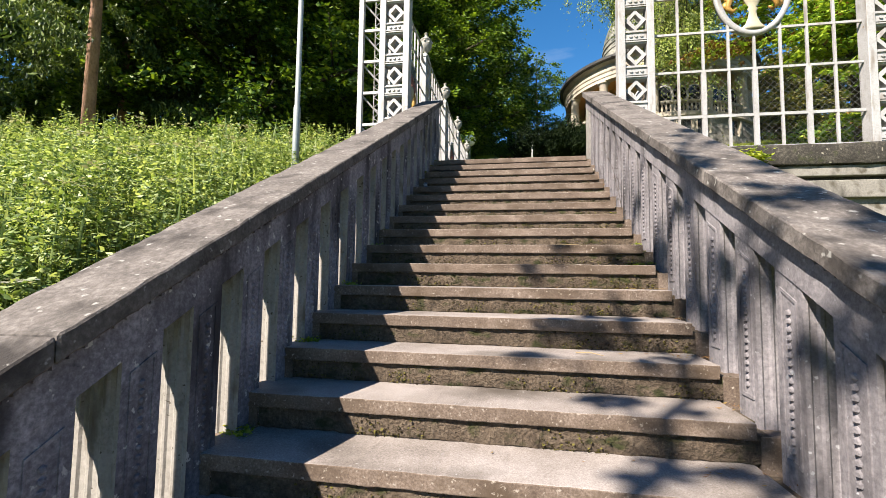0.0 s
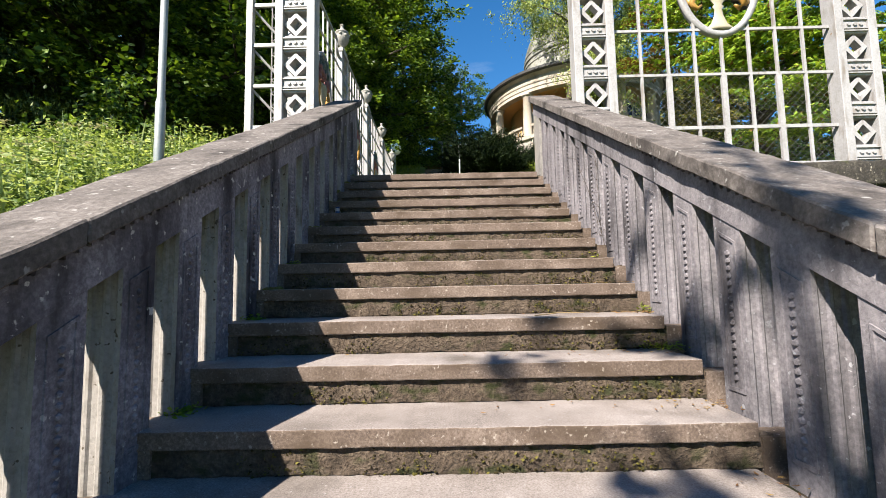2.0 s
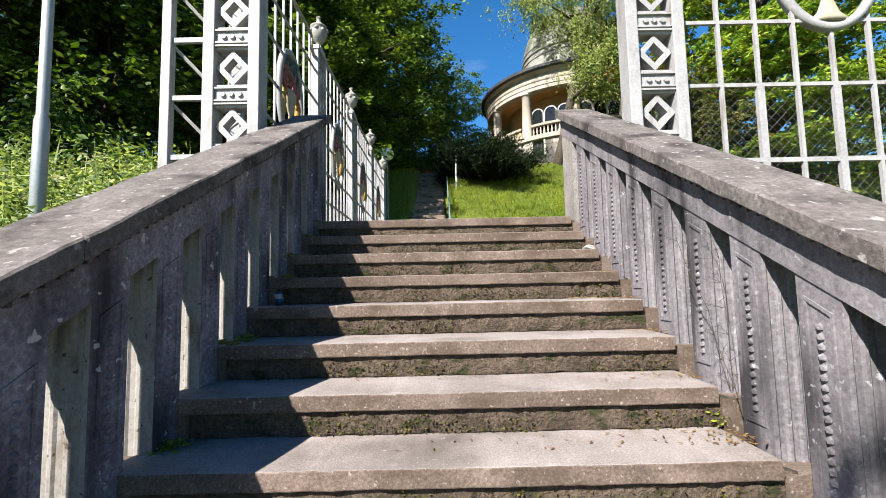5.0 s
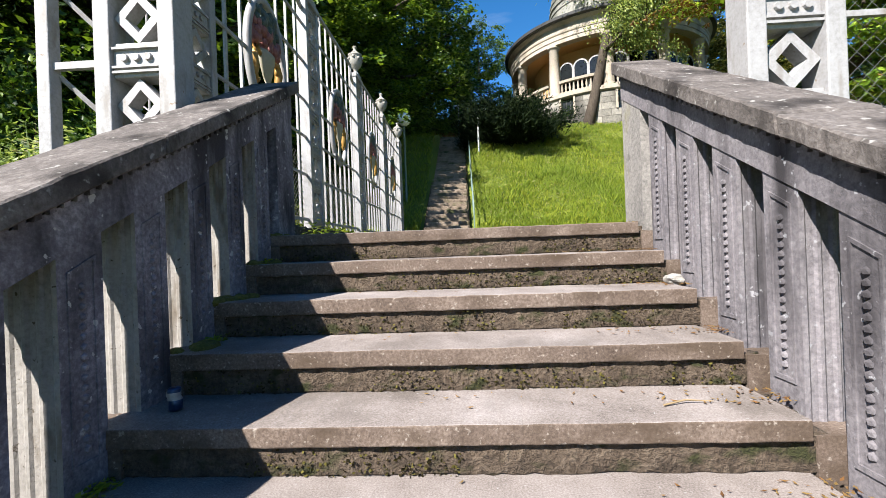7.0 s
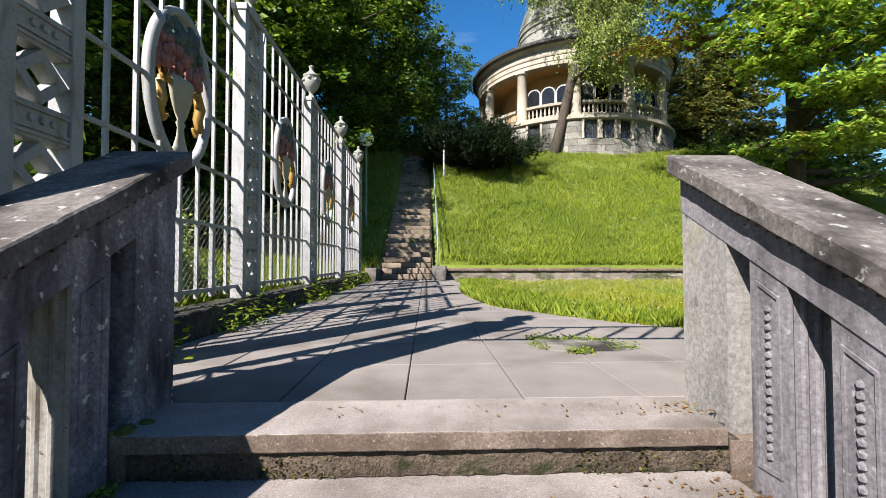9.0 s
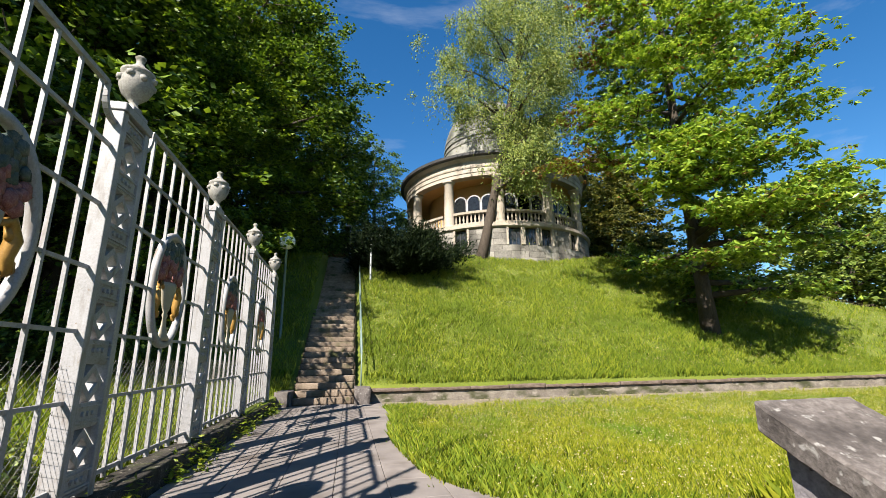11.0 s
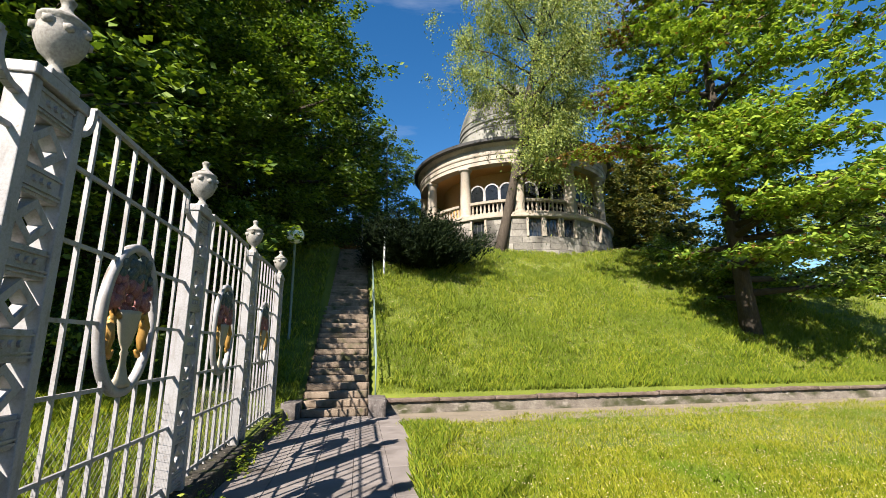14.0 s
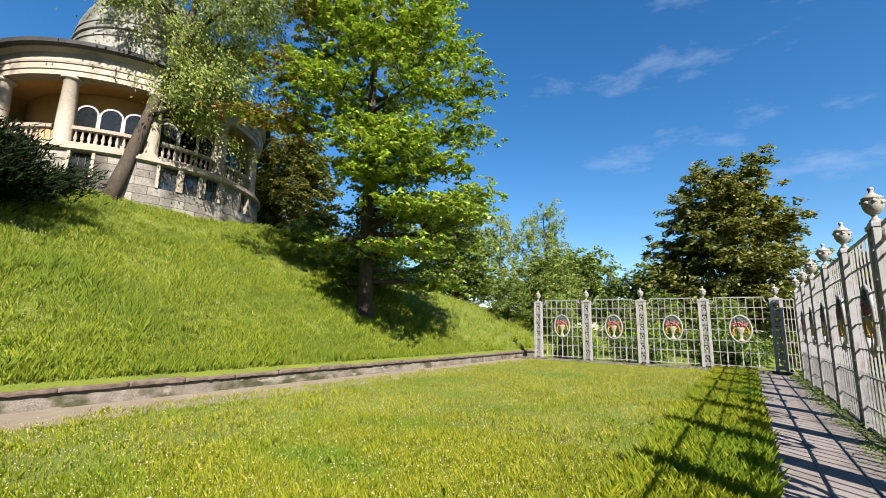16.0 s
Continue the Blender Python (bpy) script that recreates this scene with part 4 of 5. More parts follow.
def rotunda():
    r = empty("rotunda", pose(RC.x, RC.y, 0), "round pale limestone pavilion with columns, balustrade and stepped dome", "pavilion")
    # drum of coursed ashlar, with sunk dark windows
    zc = [RB - 1.2, RB - 0.75, RB - 0.38, RB - 0.02, RB + 0.35, RB + 0.72, RB + 1.05, RB + 1.38]
    win = [(-98, 3.6), (-89.3, 4.2), (-80.1, 3.6), (-59.8, 3.6), (-126, 4.2), (-150, 4.0)]
    part("drum_core", lathe(bmesh.new(), [(6.16, RB - 1.5), (6.16, RB + 1.6)], 64), M_DARKIN, r)
    for j, (a, b) in enumerate(zip(zc, zc[1:])):
        sunk = [(w - h, w + h) for w, h in win] if j >= len(zc) - 4 else []
        cuts = sorted([-190 + 9.0 * k + (j % 2) * 4.5 for k in range(21)] + [e for s in sunk for e in s])
        for c0, c1 in zip(cuts, cuts[1:]):
            mid = (c0 + c1) / 2
            if c1 - c0 < 0.4 or any(s0 < mid < s1 for s0, s1 in sunk):
                continue
            bm = lathe(bmesh.new(), [(6.15, a + 0.008), (6.36, a + 0.008), (6.36, b - 0.008), (6.15, b - 0.008)], 2, radians(c0) + 0.0012, radians(c1) - 0.0012)
            part("ashlar", bm, M_DRUM, r)
    for w, h in win:
        c, s = math.cos(radians(w)), math.sin(radians(w))
        wo = part("window", boxm(-0.02, 0.0, -0.36, 0.36, RB + 0.37, RB + 1.32), M_GLASS, r, "dark barred window")
        wo.matrix_basis = pose(6.2 * c, 6.2 * s, 0, 0, 0, w)
        for sx in (-1, 1):
            part("window_jamb", boxm(-0.2, 0.2, -0.06, 0.06, RB + 0.35, RB + 1.38), M_STONE, wo).matrix_basis = pose(0, sx * 0.42, 0)
        for t in (-0.12, 0.12):
            part("bar", boxm(0.01, 0.03, t - 0.015, t + 0.015, RB + 0.37, RB + 1.32), M_ROOF, wo)
    # band moulding and floor
    part("band", lathe(bmesh.new(), [(6.1, RB + 1.38), (6.42, RB + 1.38), (6.50, RB + 1.45), (6.50, RB + 1.56), (6.40, RB + 1.60), (6.40, RB + 1.70), (3.0, RB + 1.70)], 96), M_STONE, r, smooth=False)
    zf = RB + 1.70
    # columns
    col = [(0.34, 0), (0.34, 0.1), (0.30, 0.13), (0.27, 0.2), (0.265, 1.2), (0.23, 2.74), (0.25, 2.77), (0.25, 2.82), (0.31, 2.88), (0.33, 2.90), (0.33, 3.0), (0, 3.0)]
    cm = None
    NC = 12
    for k in range(NC):
        a = radians(195.0 + 360 / NC * k)
        if cm is None:
            o = part("column", lathe(bmesh.new(), [(c * 1.18, h) for c, h in col], 20), M_STONE, r, smooth=True)
            cm = o.data
            o.matrix_basis = pose(5.95 * math.cos(a), 5.95 * math.sin(a), zf)
        else:
            o = share("column", cm, r, 5.95 * math.cos(a), 5.95 * math.sin(a), zf)
    # balustrade between the columns
    bal = [(0.06, 0), (0.06, 0.05), (0.035, 0.09), (0.075, 0.22), (0.035, 0.42), (0.055, 0.5), (0.06, 0.55)]
    bm_me = None
    for k in range(NC):
        a0 = 195.0 + 360 / NC * k + 3.4
        a1 = a0 + 360 / NC - 6.8
        if not (140 < a0 % 360 < 350):
            continue
        part("top_rail", lathe(bmesh.new(), [(5.82, zf + 0.72), (6.1, zf + 0.72), (6.12, zf + 0.86), (5.80, zf + 0.86), (5.82, zf + 0.72)], 6, radians(a0), radians(a1)), M_STONE, r)
        part("bottom_rail", lathe(bmesh.new(), [(5.84, zf), (6.08, zf), (6.08, zf + 0.17), (5.84, zf + 0.17), (5.84, zf)], 6, radians(a0), radians(a1)), M_STONE, r)
        for j in range(10):
            a = radians(a0 + (a1 - a0) * (j + 0.5) / 10)
            if bm_me is None:
                o = part("small_baluster", lathe(bmesh.new(), bal, 10), M_STONE, r, smooth=True)
                bm_me = o.data
                o.matrix_basis = pose(5.96 * math.cos(a), 5.96 * math.sin(a), zf + 0.17)
            else:
                share("small_baluster", bm_me, r, 5.96 * math.cos(a), 5.96 * math.sin(a), zf + 0.17)
    # inner wall, ceiling, entablature, eave
    part("inner_wall", lathe(bmesh.new(), [(4.6, zf), (4.6, zf + 3.14)], 64), M_OCHRE, r, "warm ochre plaster wall", smooth=True)
    part("ceiling_ring", lathe(bmesh.new(), [(4.5, zf + 3.02), (5.75, zf + 3.02), (5.75, zf + 3.14)], 64), M_OCHRE, r, "ochre plaster soffit")
    ze = zf + 3.0
    part("entablature", lathe(bmesh.new(), [(5.70, ze + 0.05), (5.70, ze), (6.22, ze), (6.22, ze + 0.22), (6.26, ze + 0.24), (6.26, ze + 0.50), (6.30, ze + 0.52), (6.32, ze + 0.60), (6.22, ze + 0.64), (6.22, ze + 1.0), (6.35, ze + 1.06), (6.45, ze + 1.12), (6.45, ze + 1.16)], 96), M_STONE, r, "banded pale stone entablature")
    part("eave", lathe(bmesh.new(), [(6.45, ze + 1.16), (6.68, ze + 1.20), (6.70, ze + 1.36), (6.3, ze + 1.5), (3.2, ze + 2.2)], 96), M_ROOF, r, "dark metal eave and low roof")
    zd = ze + 1.7
    prof = [(3.45, zd - 0.6), (3.45, zd + 2.1)]
    for k in range(9):                                      # stepped courses up to the crown
        r0, r1 = 3.45 * math.sqrt(1 - (k / 9.6) ** 2), 3.45 * math.sqrt(1 - ((k + 1) / 9.6) ** 2)
        z = zd + 2.1 + k * 0.43
        prof += [(r0 + 0.05, z), (r0 + 0.05, z + 0.10), (r0 - 0.03, z + 0.12), (r0 - 0.05, z + 0.40), (r1 + 0.05, z + 0.43)]
    prof += [(0, zd + 6.1)]
    part("dome", lathe(bmesh.new(), prof, 64), M_DOME, r, "stepped weathered grey stone dome")
    # arched white glazed screens between the columns
    for base in (240, 270, 300):
        for j in range(3):
            a = base + (j - 1) * 8.7
            c, s = math.cos(radians(a)), math.sin(radians(a))
            bm = bmesh.new()
            n = 14
            w, h = 0.40, 1.35
            inner = [(-w, 0), (-w, h)] + [(-w * math.cos(math.pi * i / n), h + w * math.sin(math.pi * i / n)) for i in range(1, n)] + [(w, h), (w, 0)]
            for (p0, q0), (p1, q1) in zip(inner, inner[1:]):
                L = math.hypot(p1 - p0, q1 - q0)
                ang = math.atan2(q1 - q0, p1 - p0)
                bmesh.ops.create_cube(bm, size=1, matrix=Matrix.Translation((0, (p0 + p1) / 2, (q0 + q1) / 2)) @ Matrix.Rotation(ang, 4, 'X') @ Matrix.Diagonal((0.07, L + 0.02, 0.075, 1)))
            f = part("window_frame", bm, M_WHITE, r, "white arched window frame")
            f.matrix_basis = pose(5.7 * c, 5.7 * s, zf + 0.2, 0, 0, a)
            bm = bmesh.new()
            bm.faces.new([bm.verts.new((0, p, q)) for p, q in inner])
            bmesh.ops.solidify(bm, geom=list(bm.faces), thickness=0.01)
            part("pane", bm, M_GLASS, f, "dark reflecting pane")
    return r


rotunda()


# ---- trees ----
def limbs(rng, height, base_r, n_limbs, spread, lean=(0, 0), first=0.3, up=0.5, bare=0.0, low=0.62, sector=(-1.5, 0.5)):
    """Trunk and limbs. Returns the mesh and the limb ends with their lengths."""
    bm = bmesh.new()
    pts, rad = [], []
    segs = 9
    for i in range(segs + 1):
        t = i / segs
        pts.append(Vector((lean[0] * t * height + 0.12 * math.sin(t * 5 + height), lean[1] * t * height + 0.12 * math.cos(t * 4 + base_r * 9), height * t - 0.3)))
        rad.append(base_r * (1.25 if i == 0 else 1.0) * (1 - 0.86 * t))
    tube(bm, pts, rad, 10)
    ends = []
    for k in range(n_limbs):
        t = first + (0.97 - first) * (k + rng.uniform(0, 0.8)) / n_limbs
        i = min(segs - 1, int(t * segs))
        p = pts[i].lerp(pts[i + 1], t * segs - i)
        a = k * 2.4 + rng.uniform(-0.4, 0.4)
        if t < bare:                                        # low down, boughs on one side only
            a = rng.uniform(*sector)
        L = spread * (1.05 - 0.65 * max(0, (t - first) / (1 - first)) ** 1.5) * rng.uniform(0.75, 1.1) * (low if t < bare else 1.0)
        d = Vector((math.cos(a), math.sin(a), up * rng.uniform(0.3, 1.1)))
        q1 = p + d * L * 0.5
        q2 = q1 + Vector((d.x, d.y, d.z * 0.35 - 0.05)) * L * 0.5
        r0 = base_r * (1 - 0.86 * t) * 0.55
        tube(bm, [p, q1, q2], [r0, r0 * 0.6, r0 * 0.15], 6)
        ends.append((p, q1, q2, L))
        for s in range(2):
            b = q1.lerp(q2, rng.uniform(0, 0.6))
            e = b + Vector((math.cos(a + (s * 2 - 1) * 0.9), math.sin(a + (s * 2 - 1) * 0.9), rng.uniform(-0.1, 0.5))) * L * 0.35
            tube(bm, [b, e], [r0 * 0.35, r0 * 0.08], 5)
            ends.append((b, b.lerp(e, 0.5), e, L * 0.4))
    return bm, ends


def crown_points(nrng, ends, per, puff, flat, hang=0.0):
    """Leaf places: tufts along the outer part of each limb."""
    out = []
    for p, q1, q2, L in ends:
        n = max(4, int(per * L))
        t = nrng.uniform(0.25, 1.08, n)
        a, b, c = (np.array(v) for v in (p, q1, q2))
        base = np.where((t < 0.5)[:, None], a + (b - a) * (t * 2)[:, None], b + (c - b) * ((t - 0.5) * 2)[:, None])
        nt = max(1, int(L * (1.9 if hang else 3.2)))
        tuft = nrng.normal(0, 1, (nt, 3)) * np.array([puff, puff, puff * flat * 1.3])
        which = nrng.integers(0, nt, n)
        tt = nrng.uniform(0.3, 1.05, nt)[which]
        base2 = np.where((tt < 0.5)[:, None], a + (b - a) * (tt * 2)[:, None], b + (c - b) * ((tt - 0.5) * 2)[:, None])
        pick = nrng.uniform(0, 1, n)[:, None] < 0.85
        pos = np.where(pick, base2 + tuft[which], base)
        if hang:
            strand = which * 6 + nrng.integers(0, 6, n)
            off = nrng.normal(0, 0.36, (6 * nt, 2))[strand]
            pos = base2 + tuft[which] + np.stack([off[:, 0], off[:, 1], -nrng.exponential(hang, n)], 1)
            out.append(pos + nrng.normal(0, 0.14, (n, 3)))
            continue
        out.append(pos + nrng.normal(0, 1, (n, 3)) * np.array([0.29, 0.29, 0.29 * flat]) * min(1.0, puff))
    return np.concatenate(out)


def rosettes(nrng, ends, per, puff, leaf, count=8):
    """Leaf places in whorls at the twigs' ends, and the way each leaf points."""
    cs = []
    for p, q1, q2, L in ends:
        n = max(3, int(per * L))
        t = nrng.uniform(0.35, 1.08, n)
        a, b, c = (np.array(v) for v in (p, q1, q2))
        base = np.where((t < 0.5)[:, None], a + (b - a) * (t * 2)[:, None], b + (c - b) * ((t - 0.5) * 2)[:, None])
        off = nrng.normal(0, 1, (n, 3)) * np.array([puff, puff, puff * 0.22])
        off[:, 2] -= 0.16 * np.hypot(off[:, 0], off[:, 1])
        cs.append(base + off)
    c = np.repeat(np.concatenate(cs), count, 0)
    az = np.tile(np.arange(count) * 2 * np.pi / count, len(c) // count) + np.repeat(nrng.uniform(0, 6.28, len(c) // count), count) + nrng.normal(0, 0.25, len(c))
    out = leaf * 0.55
    c = c + np.stack([np.cos(az) * out, np.sin(az) * out, nrng.normal(-0.05, 0.04, len(c))], 1)
    return c, az


def make_tree(name, label, m, seed, height, base_r, n_limbs, spread, per, leaf, puff, flat, mat, bark, lean=(0, 0), first=0.3, up=0.5, droop=0.2, lie=0.5, aspect=0.6, second=None, category="tree", group="", hang=0.0, whorls=0, bare=0.0, low=0.62, sector=(-1.5, 0.5)):
    rng, nrng = random.Random(seed), np.random.default_rng(seed)
    t = empty(name, m, label, category, group)
    bm, ends = limbs(rng, height, base_r, n_limbs, spread, lean, first, up, bare, low, sector)
    part("trunk", bm, bark, t, smooth=True)
    way = None
    if whorls:
        pts, way = rosettes(nrng, ends, per, puff, leaf, whorls)
    else:
        pts = crown_points(nrng, ends, per, puff, flat, hang)
    if second:
        mat2, share_, zone = second
        k = zone(pts, nrng) if zone else nrng.uniform(0, 1, len(pts)) < share_
        v, f = leaf_arrays(nrng, pts[k], leaf * 0.9, droop, lie, aspect, True, None if way is None else way[k])
        o = new("withered_leaves", mesh_np("withered_leaves", v, f, 3, mat2))
        o.parent = t
        pts = pts[~k]
        way = None if way is None else way[~k]
    v, f = leaf_arrays(nrng, pts, leaf, droop, lie, aspect, True, way)
    o = new("crown", mesh_np("crown", v, f, 3, mat))
    o.parent = t
    return t


def on_ground(x, y, rz=0, s=1.0, dz=0.0):
    return pose(x, y, terrain(x, y) + dz, 0, 0, rz) @ Matrix.Scale(s, 4)


def place(tree, x, y, rz, s):
    o = copy_thing(tree, pose(x, y, terrain(x, y) - 0.1, 0, 0, rz))
    o.scale = (s, s, s)
    return o


# broad-leaved woodland west and north-west
maple = make_tree("maple_tree", "tall dense dark green maple at the wood's edge", on_ground(-6.5, 28.0), 3, 21, 0.36, 36, 6.4, 170, 0.225, 0.85, 0.5, L_MAPLE, M_BARK, first=0.12, up=0.45, category="tree", group="woodland trees")
maple2 = make_tree("maple_tree", "tall dark green woodland tree with a deep crown", on_ground(-12.0, 24.0), 9, 18, 0.30, 34, 5.6, 150, 0.225, 0.8, 0.5, L_MAPLE, M_BARK, first=0.08, up=0.4, category="tree", group="woodland trees")
for x, y, rz, s in ((-5.0, 36, 60, 1.0), (-16, 33, 130, 1.15), (-10.5, 41, 200, 1.1), (-23, 26, 250, 1.1), (-4.2, 47, 20, 0.95), (-30, 40, 80, 1.2), (-11.5, 17.2, 310, 1.0)):
    place(maple, x, y, rz, s)
for x, y, rz, s in ((-8.2, 19.5, 70, 0.85), (-18, 18, 160, 1.0), (-13, 14.5, 240, 0.8), (-24, 12, 300, 1.0), (-21, 6, 30, 0.95), (-30, 17, 110, 1.2), (2.0, 46, 80, 0.8), (-7.0, 21.8, 20, 0.72), (-5.9, 25.5, 140, 0.72)):
    place(maple2, x, y, rz, s)

# leaning birch by the pavilion
birch = make_tree("birch_tree", "airy leaning birch with hanging pale green twigs", pose(6.85, 28.7, 9.2), 17, 19.5, 0.30, 34, 6.0, 400, 0.13, 0.62, 0.9, L_BIRCH, M_BARK, lean=(0.235, 0.0), first=0.22, up=0.75, hang=0.42, droop=0.9, lie=0.2, aspect=0.55, bare=0.45)
# big-leaved tree on the slope
broad = make_tree("broadleaf_tree", "large broad-leaved tree with layered bright green boughs and some withered leaves", pose(14.6, 21.3, 5.1), 23, 22, 0.32, 68, 5.7, 19, 0.225, 0.5, 0.3, L_MAGN, M_BARK, first=0.07, up=0.15, droop=0.5, lie=0.75, aspect=0.52, whorls=8, bare=0.34, low=0.88, sector=(-2.7, 1.7),
                  second=(L_BROWN, 0.1, lambda p, g: (g.uniform(0, 1, len(p)) < 0.06) | ((p[:, 0] < -2.2) & (p[:, 1] > 0) & (g.uniform(0, 1, len(p)) < 0.6))))
# trees beyond
chestnut = make_tree("chestnut_tree", "large domed dark olive-green tree beyond the fence", on_ground(50, 8.0), 31, 17.0, 0.45, 50, 6.8, 120, 0.40, 1.0, 0.55, L_OLIVE, M_BARK, first=0.1, up=0.5, category="tree", group="distant trees")
place(chestnut, 68, -6, 90, 0.9)
place(chestnut, 22, 38, 140, 0.7)
grey = make_tree("birch_tree", "thin grey-green birch in the distance", on_ground(46, 25), 37, 13, 0.2, 22, 3.2, 150, 0.2, 0.6, 1.2, L_BIRCH, M_BIRCH, first=0.15, droop=0.8, lie=0.2, group="distant trees")
place(grey, 43, 29, 120, 0.9)
bushy = make_tree("lime_tree", "rounded mid-green tree on the far slope", on_ground(31, 27), 41, 8.5, 0.2, 26, 4.0, 70, 0.33, 0.7, 0.7, L_LIME, M_BARK, first=0.08, group="distant trees")
place(bushy, 36, 31, 100, 1.0)
place(bushy, 25, 30, 200, 0.9)
place(bushy, 38, 22, 300, 0.7)
place(bushy, 40, 13, 30, 0.55)
place(bushy, 36, 9, 130, 0.5)
for x, y, rz, s in ((52, 18, 10, 0.9), (58, 24, 80, 1.2), (62, 14, 150, 1.0), (70, 30, 10, 1.5), (60, 3, 40, 0.8), (75, 18, 200, 1.4), (48, -2, 60, 0.6), (46, 17, 10, 0.5), (34, 14, 90, 0.45), (85, 5, 0, 1.5), (90, 40, 30, 1.8), (55, -8, 30, 0.8), (33, 20.5, 50, 0.5), (29.5, 21.5, 150, 0.4), (31, 18.5, 10, 0.4)):
    place(bushy, x, y, rz, s)

# trees behind the walker, whose shade falls on the lower steps
make_tree("ash_tree", "slender leaning sparse tree behind the foot of the steps", pose(-4.35, -5.95, -1.2), 71, 10.0, 0.11, 12, 0.85, 20, 0.2, 0.28, 0.6, L_MAPLE, M_BARK, lean=(0.18, 0.43), first=0.76, up=0.5)


def spruce(name, label, x, y, seed, height, r):
    rng, nrng = random.Random(seed), np.random.default_rng(seed)
    t = empty(name, on_ground(x, y), label, "tree", "woodland trees")
    part("trunk", tube(bmesh.new(), [(0, 0, -0.3), (0.05, 0, height * 0.5), (0, 0, height)], [r * 1.1, r * 0.75, 0.03], 12), M_PINE, t, "reddish flaking bark", smooth=True)
    pts = []
    for k in range(70):
        z = 3.4 + (height - 3.4) * (k + rng.random()) / 70
        a = rng.uniform(0, 6.28)
        L = (height - z) * 0.2 + 1.4
        n = int(190 * L)
        s = nrng.uniform(0.12, 1, n)
        hang = nrng.exponential(0.28, n) * np.minimum(1, s * 1.6)
        wob = nrng.normal(0, 0.16, (n, 2)) * (0.4 + s)[:, None]
        pts.append(np.stack([np.cos(a) * s * L + wob[:, 0], np.sin(a) * s * L + wob[:, 1], z - 0.28 * s * L - hang], 1))
    pts = np.concatenate(pts)
    v, f = leaf_arrays(nrng, pts, 0.15, 0.9, 0.15, 0.35)
    o = new("crown", mesh_np("crown", v, f, 3, L_SPRUCE))
    o.parent = t
    return t


sp = spruce("spruce_tree", "spruce with a bare reddish trunk and hanging boughs", -11.0, 9.65, 51, 16, 0.15)
place(sp, -17, 9.0, 70, 1.0)
place(sp, -13.5, 13.0, 160, 0.95)


def shrub(name, label, x, y, seed, r, h, mat, n, leaf, group="", drop=0.5, wide=0.5):
    """A low bush: stems that fan out and a ragged crown."""
    rng, nrng = random.Random(seed), np.random.default_rng(seed)
    t = empty(name, on_ground(x, y), label, "shrub", group)
    bm = bmesh.new()
    pts = []
    for k in range(34):
        a, e = rng.uniform(0, 6.28), rng.uniform(0.15, 1.35)
        L = rng.uniform(0.75, 1.1)
        tip = Vector((math.cos(a) * math.cos(e) * r * L, math.sin(a) * math.cos(e) * r * L, 0.2 + math.sin(e) * h * L))
        tube(bm, [(0, 0, -0.1), tip * 0.5 + Vector((0, 0, 0.15)), tip], [0.04, 0.025, 0.006], 5)
        m = n // 34
        s = nrng.uniform(0.25, 1.05, m)
        pts.append(np.array(tip)[None] * s[:, None] + nrng.normal(0, 0.20, (m, 3)) * (0.5 + s)[:, None])
    part("branch_work", bm, M_BARK, t)
    v, f = leaf_arrays(nrng, np.concatenate(pts), leaf, drop, 0.35, wide, True)
    o = new("crown", mesh_np("crown", v, f, 3, mat))
    o.parent = t
    return t


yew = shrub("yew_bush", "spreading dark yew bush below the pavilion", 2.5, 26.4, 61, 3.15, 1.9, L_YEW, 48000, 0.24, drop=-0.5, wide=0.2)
hazel = shrub("hazel_bush", "leafy mid-green bush at the wood's edge", -3.8, 31.5, 62, 2.4, 3.0, L_MAPLE, 11000, 0.18, "wood edge bushes")
for x, y, rz, s in ((-4.9, 26.5, 50, 0.8), (-6.6, 22.0, 90, 0.9), (-9, 13.5, 200, 0.9), (-15.5, 11.8, 250, 1.0), (-16, 6.5, 30, 1.0), (-6.3, 17.5, 10, 0.8), (-2.9, 36, 0, 1.1), (-1.0, 39, 0, 1.3), (1.2, 38, 60, 1.1), (16, 27.5, 100, 0.5), (18.5, 27, 10, 0.5), (-7.2, 10.8, 310, 0.8), (26.5, 8, 0, 0.8), (27, 12, 70, 0.8), (26.5, 15.5, 30, 0.7), (27.5, 5, 20, 0.9)):
    place(hazel, x, y, rz, s)


# ---- grass, herbs, weeds ----
def blade_mesh(name, rng, pts, h, w, mat, bend=0.5):
    """Grass blades: one bent pair of triangles each."""
    n = len(pts)
    az = rng.uniform(0, 2 * np.pi, n)
    hh = h * rng.uniform(0.55, 1.4, n)
    if np.ndim(h):
        hh = h * rng.uniform(0.6, 1.3, n)
    side = np.stack([np.cos(az), np.sin(az), np.zeros(n)], 1)
    fw = np.stack([-np.sin(az), np.cos(az), np.zeros(n)], 1)
    b = rng.uniform(0.05, bend, n) * hh
    v = np.empty((n, 4, 3))
    v[:, 0] = pts - side * w / 2
    v[:, 1] = pts + side * w / 2
    v[:, 2] = pts + fw * (b * 0.3)[:, None] + np.array([0, 0, 1.0]) * (hh * 0.6)[:, None] + side * w * 0.4
    v[:, 3] = pts + fw * b[:, None] + np.array([0, 0, 1.0]) * hh[:, None]
    k = np.arange(n)[:, None] * 4
    f = np.concatenate([k, k + 1, k + 2, k, k + 2, k + 3], 1).ravel()
    return mesh_np(name, v.reshape(-1, 3), f, 3, mat)


